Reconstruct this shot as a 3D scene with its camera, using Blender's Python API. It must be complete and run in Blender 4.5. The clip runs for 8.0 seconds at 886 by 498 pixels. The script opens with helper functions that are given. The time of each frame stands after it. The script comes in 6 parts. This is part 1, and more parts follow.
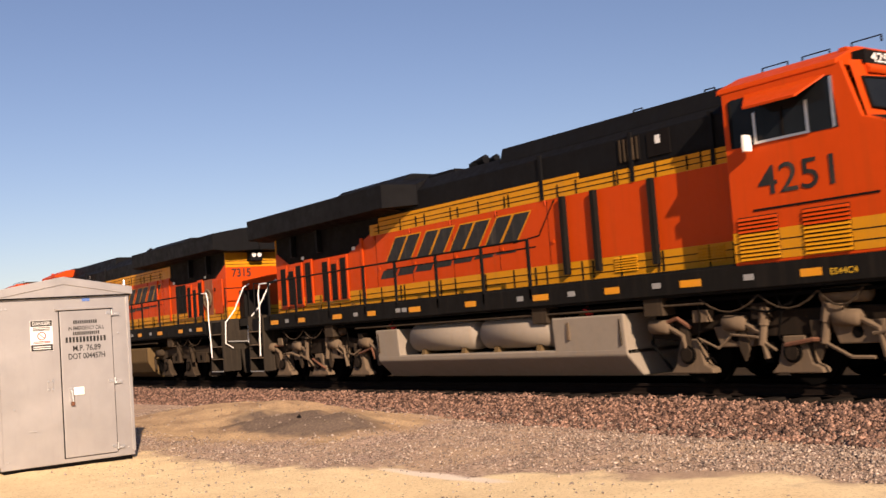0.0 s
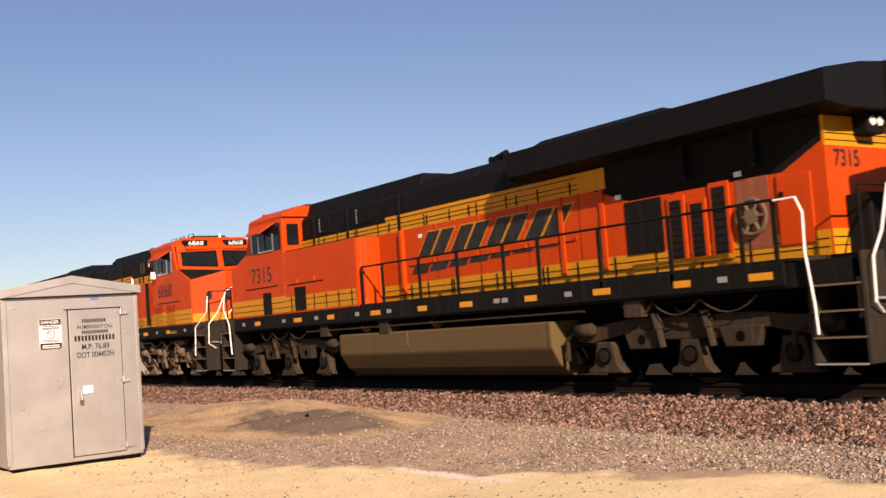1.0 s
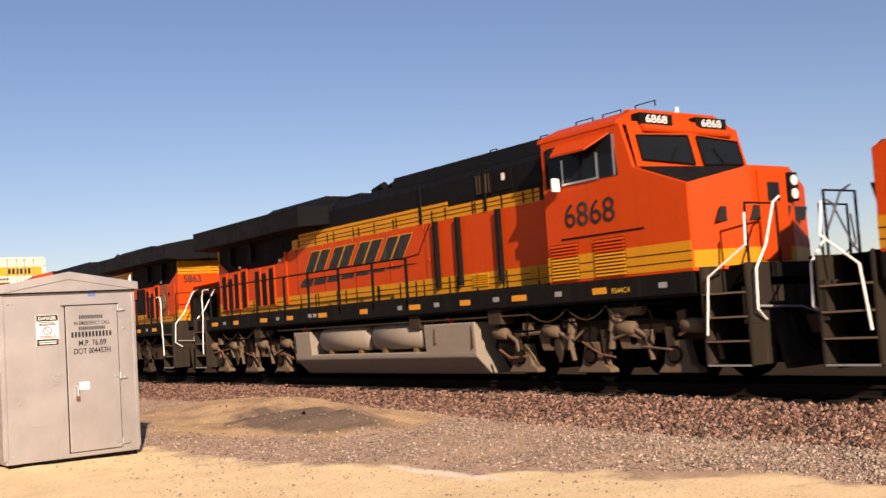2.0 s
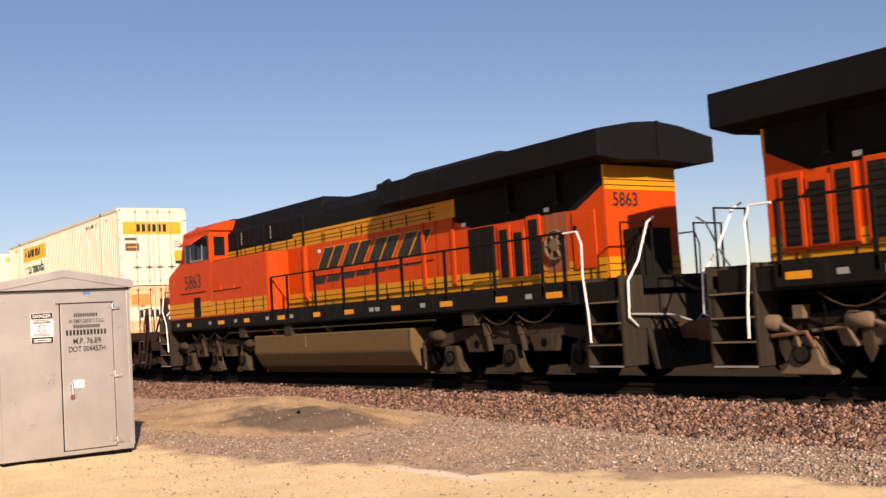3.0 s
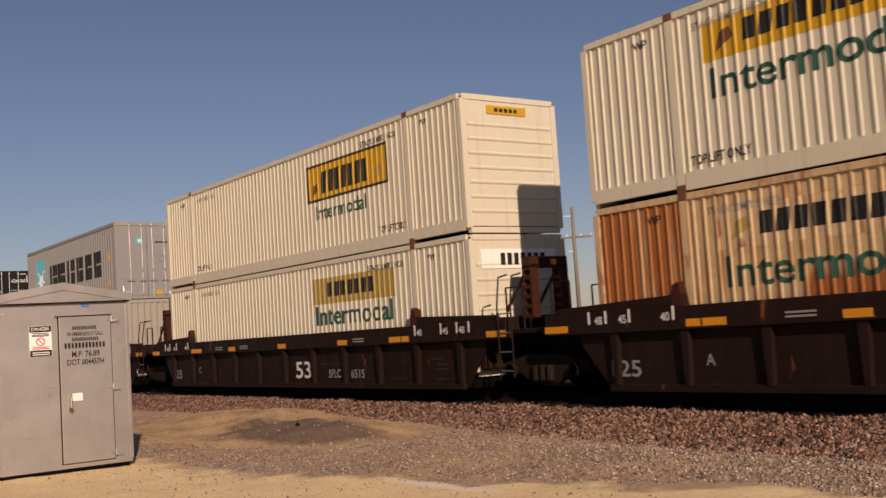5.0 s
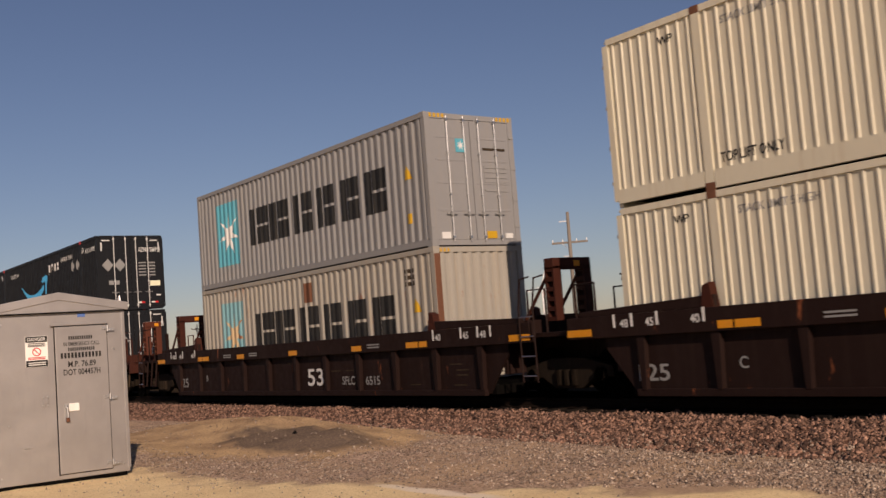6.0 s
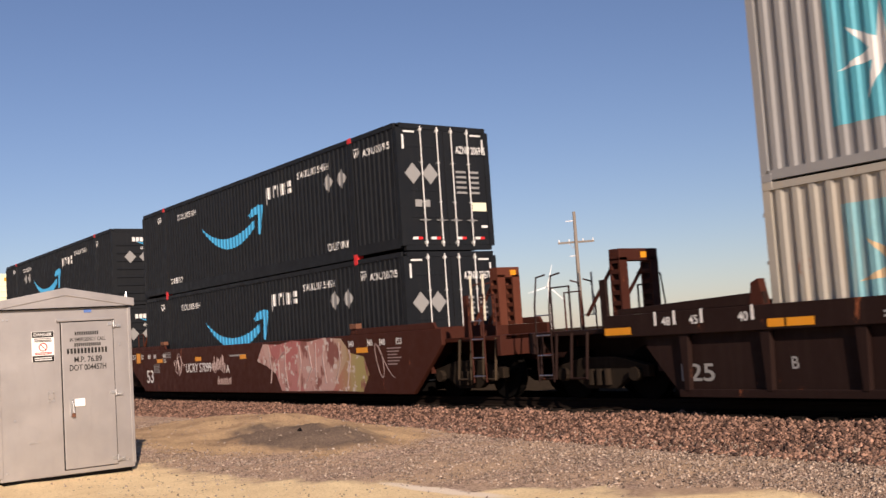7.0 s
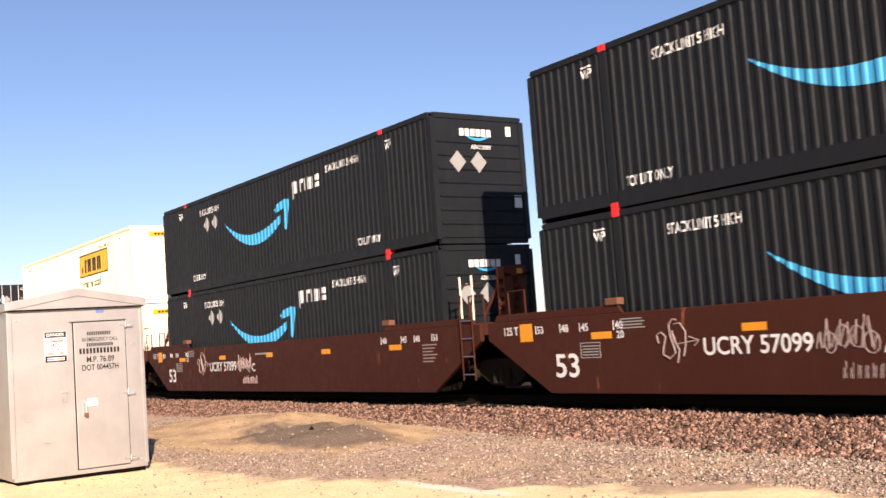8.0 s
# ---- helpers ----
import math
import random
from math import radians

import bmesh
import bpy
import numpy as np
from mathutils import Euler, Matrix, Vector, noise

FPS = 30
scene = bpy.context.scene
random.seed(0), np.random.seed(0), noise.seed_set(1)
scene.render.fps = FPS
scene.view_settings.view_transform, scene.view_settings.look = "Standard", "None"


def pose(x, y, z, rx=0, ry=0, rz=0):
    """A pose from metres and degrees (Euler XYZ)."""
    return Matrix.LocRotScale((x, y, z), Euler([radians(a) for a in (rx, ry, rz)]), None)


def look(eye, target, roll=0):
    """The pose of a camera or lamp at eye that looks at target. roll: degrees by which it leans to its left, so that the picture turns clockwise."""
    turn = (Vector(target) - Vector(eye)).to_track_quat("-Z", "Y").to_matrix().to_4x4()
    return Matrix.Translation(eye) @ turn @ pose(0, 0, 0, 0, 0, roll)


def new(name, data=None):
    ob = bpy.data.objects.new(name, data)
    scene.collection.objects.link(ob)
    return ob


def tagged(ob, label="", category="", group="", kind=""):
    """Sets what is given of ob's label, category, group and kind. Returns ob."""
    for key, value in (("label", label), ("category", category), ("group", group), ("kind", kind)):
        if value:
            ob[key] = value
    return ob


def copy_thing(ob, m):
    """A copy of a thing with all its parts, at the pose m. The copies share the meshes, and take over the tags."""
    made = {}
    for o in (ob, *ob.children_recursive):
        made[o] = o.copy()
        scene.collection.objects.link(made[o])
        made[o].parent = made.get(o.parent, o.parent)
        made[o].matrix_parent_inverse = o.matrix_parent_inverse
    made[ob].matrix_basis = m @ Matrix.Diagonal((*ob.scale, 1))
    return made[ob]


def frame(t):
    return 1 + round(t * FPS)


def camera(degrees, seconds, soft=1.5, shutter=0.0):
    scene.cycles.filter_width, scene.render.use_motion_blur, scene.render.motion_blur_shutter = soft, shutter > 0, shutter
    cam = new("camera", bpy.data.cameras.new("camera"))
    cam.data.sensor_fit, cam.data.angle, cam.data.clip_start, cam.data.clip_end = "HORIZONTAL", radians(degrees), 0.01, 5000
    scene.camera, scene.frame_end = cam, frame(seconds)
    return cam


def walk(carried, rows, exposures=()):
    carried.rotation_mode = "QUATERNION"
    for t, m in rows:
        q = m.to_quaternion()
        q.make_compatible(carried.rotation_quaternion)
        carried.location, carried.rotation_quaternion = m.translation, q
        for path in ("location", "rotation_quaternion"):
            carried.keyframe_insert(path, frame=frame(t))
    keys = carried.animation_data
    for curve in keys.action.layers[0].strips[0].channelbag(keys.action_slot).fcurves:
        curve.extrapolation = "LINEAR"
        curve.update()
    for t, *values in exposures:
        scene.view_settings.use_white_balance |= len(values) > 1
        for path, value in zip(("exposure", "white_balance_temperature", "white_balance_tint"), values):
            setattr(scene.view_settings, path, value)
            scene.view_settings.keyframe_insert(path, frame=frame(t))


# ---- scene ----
# The camera stands still beside the line; it is held by hand, so it only sways.
cam = camera(45.92, 8.0, soft=1.5, shutter=0.06)
EYE, TRACK, RAIL = 1.65, 14.04, 0.35      # eye height, track centre line (y), rail top (z)
SPEED = 20.41                             # metres a second along +x
SWAY = [  # seconds, yaw, pitch, roll
    (0.0, 54.32, 4.00, 4.21),
    (0.5, 54.62, 4.03, 4.39),
    (1.0, 54.75, 3.98, 4.16),
    (1.5, 54.74, 3.92, 3.99),
    (3.0, 54.34, 3.86, 3.53),
    (3.5, 54.28, 3.90, 3.73),
    (4.0, 54.31, 4.11, 3.83),
    (4.5, 54.37, 4.32, 3.59),
    (6.0, 54.11, 4.81, 4.30),
    (6.5, 54.17, 4.78, 3.98),
    (7.0, 54.41, 4.76, 3.81),
    (7.5, 54.73, 4.72, 4.13),
    (8.0, 55.01, 4.70, 4.11),
]
EXPOSURES = [  # seconds, stops, kelvin, tint
    (0.0, 0.76, 6680, 28), (1.5, 0.75, 6500, 27), (3.5, 0.72, 6520, 27), (4.0, 0.12, 6700, 29), (4.5, -0.14, 6780, 31),
    (6.0, -0.2, 6520, 29), (6.5, 0.17, 6230, 28), (7.0, 0.45, 6150, 27), (7.5, 0.78, 6080, 27), (8.0, 1.2, 6150, 26)]
walk(cam, [(t, pose(0, 0, EYE, 90 + pitch, roll, yaw)) for t, yaw, pitch, roll in SWAY], EXPOSURES)

# ---- light ----
SUN_EL, SUN_AZ = 25.7, -20.8              # height, and angle from +x towards +y
world = bpy.data.worlds.new("sky")
scene.world = world
world.use_nodes = True
wn = world.node_tree.nodes
sky = wn.new("ShaderNodeTexSky")
sky.sky_type, sky.sun_disc = "NISHITA", False
sky.sun_elevation, sky.sun_rotation = radians(SUN_EL), radians(90 - SUN_AZ)
sky.air_density, sky.dust_density, sky.ozone_density = 1.0, 0.25, 2.4
world.node_tree.links.new(sky.outputs[0], wn["Background"].inputs[0])
wn["Background"].inputs[1].default_value = 0.055
sun = new("sun", bpy.data.lights.new("sun", "SUN"))
sun.data.energy, sun.data.angle, sun.data.color = 5.0, radians(0.53), (1.0, 0.85, 0.60)
sx, sy, sz = math.cos(radians(SUN_AZ)) * math.cos(radians(SUN_EL)), math.sin(radians(SUN_AZ)) * math.cos(radians(SUN_EL)), math.sin(radians(SUN_EL))
sun.matrix_world = look((60 * sx, 60 * sy, 60 * sz), (0, 0, 0))

# ---- materials ----


class Nodes:
    """A small wrapper to write node materials in few lines."""

    def __init__(self, name, rough=0.5, metal=0.0, spec=0.5):
        self.mat = bpy.data.materials.new(name)
        self.mat.use_nodes = True
        self.tree = self.mat.node_tree
        self.out = self.tree.nodes["Principled BSDF"]
        self.set(self.out, "Roughness", rough)
        self.set(self.out, "Metallic", metal)
        self.set(self.out, "Specular IOR Level", spec)
        self.obj = self.tree.nodes.new("ShaderNodeTexCoord").outputs["Object"]

    def set(self, node, key, value):
        if isinstance(value, bpy.types.NodeSocket):
            self.tree.links.new(value, node.inputs[key])
        else:
            node.inputs[key].default_value = value

    def scaled(self, x, y, z, coord=None):
        n = self.tree.nodes.new("ShaderNodeMapping")
        self.set(n, "Vector", coord or self.obj)
        n.inputs["Scale"].default_value = (x, y, z)
        return n.outputs[0]

    def noise(self, scale, detail=4, coord=None, rough=0.55):
        n = self.tree.nodes.new("ShaderNodeTexNoise")
        self.set(n, "Vector", coord or self.obj)
        self.set(n, "Scale", scale), self.set(n, "Detail", detail), self.set(n, "Roughness", rough)
        return n.outputs["Fac"]

    def voronoi(self, scale, coord=None, out="Color"):
        n = self.tree.nodes.new("ShaderNodeTexVoronoi")
        self.set(n, "Vector", coord or self.obj), self.set(n, "Scale", scale)
        return n.outputs[out]

    def span(self, value, a, b, lo=0.0, hi=1.0):
        n = self.tree.nodes.new("ShaderNodeMapRange")
        for key, v in (("Value", value), ("From Min", a), ("From Max", b), ("To Min", lo), ("To Max", hi)):
            self.set(n, key, v)
        return n.outputs[0]

    def math(self, op, a, b=0.0):
        n = self.tree.nodes.new("ShaderNodeMath")
        n.operation = op
        self.set(n, 0, a), self.set(n, 1, b)
        return n.outputs[0]

    def mix(self, fac, a, b):
        n = self.tree.nodes.new("ShaderNodeMix")
        n.data_type = "RGBA"
        self.set(n, 0, fac)
        for key, v in ((6, a), (7, b)):
            self.set(n, key, v if isinstance(v, bpy.types.NodeSocket) else (*v, 1.0))
        return n.outputs[2]

    def axes(self, coord=None):
        n = self.tree.nodes.new("ShaderNodeSeparateXYZ")
        self.set(n, 0, coord or self.obj)
        return n.outputs

    def bump(self, height, strength, distance=0.02):
        n = self.tree.nodes.new("ShaderNodeBump")
        self.set(n, "Height", height), self.set(n, "Strength", strength), self.set(n, "Distance", distance)
        self.set(self.out, "Normal", n.outputs[0])

    def done(self, colour, rough=None):
        self.set(self.out, "Base Color", colour if isinstance(colour, bpy.types.NodeSocket) else (*colour, 1.0))
        if rough is not None:
            self.set(self.out, "Roughness", rough)
        return self.mat


def paint(name, rgb, rough=0.45, dirt=(0.30, 0.24, 0.17), grime=0.35, fade=0.15, wear=0.0, rust=(0.16, 0.05, 0.02), spec=0.28):
    """Sprayed paint on steel: faded in patches, dusty, with streaks that run down, and rust where it is worn."""
    n = Nodes(name, rough, 0.0, spec)
    patches = n.span(n.noise(0.7, 3), 0.35, 0.7)
    pale = tuple(min(1, c * 1.15 + 0.004) for c in rgb)
    dark = tuple(c * 0.82 for c in rgb)
    base = n.mix(n.math("MULTIPLY", patches, fade * 3), rgb, pale)
    base = n.mix(n.math("MULTIPLY", n.span(n.noise(9, 5), 0.45, 0.75), fade * 2), base, dark)
    streak = n.span(n.noise(3.0, 4, n.scaled(3.0, 3.0, 0.16)), 0.52, 0.78)
    base = n.mix(n.math("MULTIPLY", streak, grime), base, dirt)
    if wear:
        spots = n.span(n.noise(2.2, 6, n.scaled(1.4, 1.4, 0.4), 0.7), 0.66 - 0.25 * wear, 0.74 - 0.2 * wear)
        base = n.mix(spots, base, n.mix(n.noise(12, 3), rust, tuple(c * 2.1 for c in rust)))
    n.bump(n.noise(30, 3), 0.06, 0.01)
    return n.done(base, n.span(n.noise(5, 4), 0.3, 0.7, rough - 0.08, rough + 0.14))


def metal(name, rgb, rough=0.35, metallic=1.0):
    n = Nodes(name, rough, metallic)
    base = n.mix(n.span(n.noise(1.6, 6), 0.35, 0.7), tuple(min(1, c * 1.06) for c in rgb), tuple(c * 0.88 for c in rgb))
    base = n.mix(n.math("MULTIPLY", n.span(n.noise(14, 3, n.scaled(1, 1, 0.2)), 0.55, 0.75), 0.2), base, tuple(c * 0.75 for c in rgb))
    n.bump(n.noise(3, 2), 0.02, 0.02)
    return n.done(base, n.span(n.noise(2.5, 4), 0.3, 0.7, rough - 0.02, rough + 0.05))


ORANGE = paint("orange_paint", (0.445, 0.045, 0.0008), 0.5, (0.20, 0.04, 0.004), 0.3, 0.10, spec=0.13)
YELLOW = paint("yellow_paint", (0.49, 0.205, 0.004), 0.45, (0.27, 0.14, 0.03), 0.35, 0.10, spec=0.13)
BLACK = paint("black_paint", (0.0042, 0.0042, 0.0050), 0.65, (0.011, 0.013, 0.013), 0.25, 0.1, spec=0.10)
SILL = paint("sill_black_paint", (0.0062, 0.0056, 0.0050), 0.75, (0.035, 0.027, 0.02), 0.3, 0.1, spec=0.10)
STEPWELL = paint("dusty_stepwell_paint", (0.022, 0.017, 0.012), 0.8, (0.07, 0.05, 0.033), 0.5, 0.2, spec=0.12)
SEAM = paint("seam_black", (0.006, 0.005, 0.005), 0.8, (0.02, 0.015, 0.012), 0.1, spec=0.08)
VENT = paint("dark_louvre_paint", (0.010, 0.008, 0.007), 0.8, (0.03, 0.02, 0.014), 0.3, spec=0.1)
TANK = paint("dusty_grey_paint", (0.104, 0.067, 0.029), 0.9, (0.15, 0.093, 0.04), 0.5, 0.2, spec=0.12)
TANK_GREY = paint("dusty_pale_grey_paint", (0.24, 0.20, 0.155), 0.7, (0.26, 0.19, 0.12), 0.45, 0.15)
TRUCK = paint("dusty_underframe_paint", (0.038, 0.027, 0.0175), 0.9, (0.11, 0.075, 0.046), 0.5, 0.2, spec=0.08)
PALE_DUST = paint("pale_dusty_casting_paint", (0.125, 0.088, 0.056), 0.9, (0.20, 0.142, 0.09), 0.5, 0.2, spec=0.1)
BOGIE = paint("grimy_brown_truck_paint", (0.016, 0.0115, 0.008), 0.9, (0.045, 0.03, 0.02), 0.5, 0.2, spec=0.06)
# Near black: shade below vehicles and shed is put into this colour.
UNDER = paint("underframe_shade_and_grime", (0.0035, 0.0030, 0.0027), 0.95, (0.008, 0.006, 0.005), 0.4, 0.1, spec=0.03)
WHITE = paint("white_paint", (0.80, 0.78, 0.74), 0.5, (0.5, 0.42, 0.32), 0.25, 0.05)
CREAM = paint("cream_white_paint", (0.58, 0.545, 0.43), 0.5, (0.42, 0.33, 0.22), 0.42, 0.05)
CREAM_CLEAN = paint("clean_white_paint", (0.72, 0.71, 0.50), 0.5, (0.5, 0.42, 0.3), 0.2, 0.05)
CREAM_RUST = paint("rusting_cream_paint", (0.52, 0.38, 0.22), 0.6, (0.38, 0.17, 0.06), 0.75, 0.1, 0.45)
GREY_BOX = paint("grey_container_paint", (0.235, 0.235, 0.235), 0.5, (0.28, 0.25, 0.21), 0.4, 0.08)
GREY_OLD = paint("weathered_grey_container_paint", (0.31, 0.29, 0.25), 0.55, (0.36, 0.28, 0.18), 0.6, 0.1, 0.12)
NAVY = paint("charcoal_container_paint", (0.0068, 0.0082, 0.0105), 0.55, (0.04, 0.036, 0.032), 0.15, 0.06, spec=0.2)
BROWN = paint("dark_brown_car_paint", (0.0135, 0.0053, 0.0038), 0.7, (0.030, 0.018, 0.013), 0.4, 0.1, 0.05, spec=0.16)
BROWN_RED = paint("red_brown_car_paint", (0.042, 0.0108, 0.0056), 0.65, (0.052, 0.023, 0.014), 0.25, 0.1, 0.04, spec=0.16)
# About twice as pale as the red-brown car paint; for guide frames.
PORTAL_RED = paint("paler_red_brown_paint", (0.085, 0.024, 0.012), 0.65, (0.12, 0.05, 0.03), 0.4, 0.2, spec=0.16)
REFLECT = paint("yellow_reflector", (0.60, 0.24, 0.006), 0.4, grime=0.1)
LETTER_BLACK = paint("black_lettering", (0.012, 0.012, 0.012), 0.55, grime=0.12)
LETTER_GREEN = paint("green_lettering", (0.010, 0.062, 0.045), 0.5, grime=0.2)
LETTER_WHITE = paint("white_lettering", (0.62, 0.62, 0.60), 0.5, grime=0.12)
SIGN_YELLOW = paint("yellow_sign_paint", (0.50, 0.29, 0.012), 0.5, (0.4, 0.25, 0.05), 0.35, 0.1)
OLD_YELLOW = paint("faded_yellow_sign_paint", (0.36, 0.26, 0.075), 0.6, (0.34, 0.26, 0.12), 0.5, 0.2)
SKY_BLUE = paint("light_blue_paint", (0.04, 0.30, 0.55), 0.45, grime=0.08)
TEAL = paint("teal_paint", (0.075, 0.33, 0.42), 0.5, (0.4, 0.4, 0.35), 0.3, 0.15)
TEAL_FADED = paint("faded_teal_paint", (0.16, 0.34, 0.38), 0.6, (0.45, 0.42, 0.34), 0.6, 0.2)
RED = paint("red_paint", (0.55, 0.02, 0.02), 0.5, grime=0.12)
DIAMOND = paint("grey_placard", (0.24, 0.24, 0.235), 0.5, grime=0.15)
RUST_STAIN = paint("orange_rust_stain", (0.46, 0.20, 0.05), 0.7, (0.3, 0.11, 0.03), 0.6, 0.3)
GRAFFITI_WHITE = paint("faded_white_spray_paint", (0.25, 0.19, 0.18), 0.6, (0.16, 0.08, 0.06), 0.45, 0.3)
RUST = paint("rusty_steel", (0.13, 0.055, 0.03), 0.8, (0.2, 0.09, 0.04), 0.5, 0.3)
RUST_PANEL = paint("rusted_red_brown_primer", (0.20, 0.058, 0.026), 0.7, (0.34, 0.13, 0.05), 0.5, 0.2, 0.2)
ALUMINIUM = metal("dull_aluminium", (0.41, 0.39, 0.378), 0.44, 0.75)
STEEL = metal("galvanised_steel", (0.55, 0.55, 0.55), 0.4)
# Rust taken near black: the train's shade is mixed into this tone.
RAIL_STEEL = paint("rusty_rail_steel", (0.012, 0.008, 0.006), 0.85, (0.02, 0.012, 0.008), 0.4, spec=0.05)
WOOD = paint("weathered_pole_wood", (0.20, 0.17, 0.14), 0.9, (0.12, 0.10, 0.08), 0.5, 0.2)
# Timber darkened likewise, with shade from the train in its colour.
TIE = paint("dark_tie_timber", (0.014, 0.011, 0.009), 0.95, (0.02, 0.015, 0.011), 0.3, spec=0.03)


def glass_dark():
    n = Nodes("tinted_window_glass", 0.05, 0.0, 0.12)
    return n.done(n.mix(n.noise(3, 2), (0.005, 0.006, 0.007), (0.012, 0.014, 0.016)))


GLASS = glass_dark()


def graffiti():
    n = Nodes("faded_pink_spray_paint", 0.6)
    blocks = n.voronoi(1.5, n.scaled(1.0, 1.0, 0.5))
    tone = n.axes(blocks)[0]
    base = n.mix(n.span(tone, 0.2, 0.8), (0.33, 0.105, 0.095), (0.42, 0.27, 0.23))
    base = n.mix(n.span(n.axes()[0], 5.0, 6.2), base, (0.27, 0.22, 0.075))
    base = n.mix(n.span(n.noise(2.2, 4, n.scaled(1, 1, 0.5)), 0.55, 0.60), base, (0.18, 0.06, 0.045))
    base = n.mix(n.span(n.noise(5.0, 3), 0.58, 0.63), base, (0.48, 0.40, 0.36))
    return n.done(base)


GRAFFITI = graffiti()


def ground_material():
    """Pale sand by the road, grey-brown gravel, a dusty hump, and dark red-brown ballast by the track."""
    n = Nodes("sand_gravel_and_ballast", 1.0, 0.0, 0.0)
    pos = n.tree.nodes.new("ShaderNodeNewGeometry").outputs["Position"]
    x, y, z = n.axes(pos)
    rough_edge = n.math("SUBTRACT", n.noise(0.9, 6, pos), 0.5)
    fine = n.noise(26, 5, pos, 0.65)
    chips = n.axes(n.voronoi(34, pos))[0]
    sand = n.mix(n.span(n.noise(1.4, 6, pos), 0.3, 0.7), (0.86, 0.68, 0.40), (0.74, 0.56, 0.32))
    sand = n.mix(n.span(fine, 0.52, 0.72), sand, (0.50, 0.36, 0.21))
    gravel = n.mix(n.span(chips, 0.1, 0.9), (0.165, 0.112, 0.083), (0.55, 0.40, 0.305))
    gravel = n.mix(n.span(n.noise(0.8, 5, pos), 0.4, 0.65), gravel, n.mix(fine, (0.38, 0.265, 0.175), (0.54, 0.385, 0.255)))
    hump = n.mix(n.span(n.noise(1.1, 6, n.scaled(0.7, 1.6, 1, pos)), 0.42, 0.62), (0.56, 0.385, 0.215), (0.37, 0.245, 0.145))
    # Darker patch on the near end of the hump, its edge broken by noise.
    ex, ey = n.math("DIVIDE", n.math("ADD", x, 16.0), 2.6), n.math("DIVIDE", n.math("SUBTRACT", y, 8.3), 0.95)
    dark_patch = n.math("ADD", n.math("ADD", n.math("MULTIPLY", ex, ex), n.math("MULTIPLY", ey, ey)), n.math("MULTIPLY", n.noise(1.3, 6, n.scaled(0.8, 2.0, 1, pos)), 1.6))
    hump = n.mix(n.span(dark_patch, 1.75, 1.25), hump, n.mix(fine, (0.085, 0.065, 0.05), (0.25, 0.18, 0.135)))
    hump = n.mix(n.span(fine, 0.5, 0.7), hump, (0.22, 0.165, 0.115))
    stone = n.mix(n.span(chips, 0.1, 0.95), (0.07, 0.038, 0.028), (0.21, 0.12, 0.088))
    far = n.mix(n.span(n.noise(0.02, 4, pos), 0.35, 0.65), (0.035, 0.026, 0.018), (0.05, 0.036, 0.024))
    # the sand ends along a line that runs slanting away from the shed towards the track
    line = n.span(x, -13.0, -6.5, 5.6, 8.1)
    over = n.math("ADD", n.math("SUBTRACT", y, line), n.math("MULTIPLY", rough_edge, 2.4))
    base = n.mix(n.span(over, -0.15, 0.25), sand, gravel)
    dx = n.math("DIVIDE", n.math("ADD", x, 18.6), 5.6)
    dy = n.math("DIVIDE", n.math("SUBTRACT", y, 8.7), 2.2)
    d = n.math("ADD", n.math("ADD", n.math("MULTIPLY", dx, dx), n.math("MULTIPLY", dy, dy)), n.math("MULTIPLY", rough_edge, 1.6))
    base = n.mix(n.span(d, 1.1, 0.75), base, hump)
    px, py = n.math("DIVIDE", n.math("ADD", x, 9.6), 1.15), n.math("DIVIDE", n.math("SUBTRACT", y, n.math("ADD", 6.72, n.math("MULTIPLY", n.math("ADD", x, 9.6), 0.10))), 0.16)
    dust = n.math("ADD", n.math("ADD", n.math("MULTIPLY", px, px), n.math("MULTIPLY", py, py)), n.math("MULTIPLY", rough_edge, 2.0))
    base = n.mix(n.span(dust, 1.0, 0.4), base, (0.80, 0.68, 0.54))
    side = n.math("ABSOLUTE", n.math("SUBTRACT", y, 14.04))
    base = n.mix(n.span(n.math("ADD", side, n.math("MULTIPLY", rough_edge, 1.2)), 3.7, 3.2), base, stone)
    # Shade under the train, painted into the bed as a near-black strip.
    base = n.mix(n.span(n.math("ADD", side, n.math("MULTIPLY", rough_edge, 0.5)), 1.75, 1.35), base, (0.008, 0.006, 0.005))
    base = n.mix(n.span(side, 9.0, 30.0), base, n.mix(n.span(y, 0.0, 30.0), sand, far))
    base = n.mix(n.span(n.math("ADD", y, rough_edge), 16.2, 16.8), base, far)      # ground past the line, darkened to stand for the shade below the train
    n.bump(n.math("ADD", n.noise(22, 5, pos, 0.7), n.math("MULTIPLY", chips, 0.5)), 0.7, 0.03)
    return n.done(base)


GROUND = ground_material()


def stone_material(name, dark, light):
    n = Nodes(name, 0.85, 0.0, 0.3)
    info = n.tree.nodes.new("ShaderNodeNewGeometry").outputs["Random Per Island"]
    base = n.mix(info, dark, light)
    base = n.mix(n.span(n.noise(40, 3), 0.4, 0.7), base, tuple(0.75 * c for c in dark))
    return n.done(base)


BALLAST = stone_material("crushed_red_brown_stone", (0.04, 0.022, 0.016), (0.46, 0.265, 0.185))
PEBBLE = stone_material("mixed_gravel_stone", (0.13, 0.092, 0.069), (0.60, 0.475, 0.37))



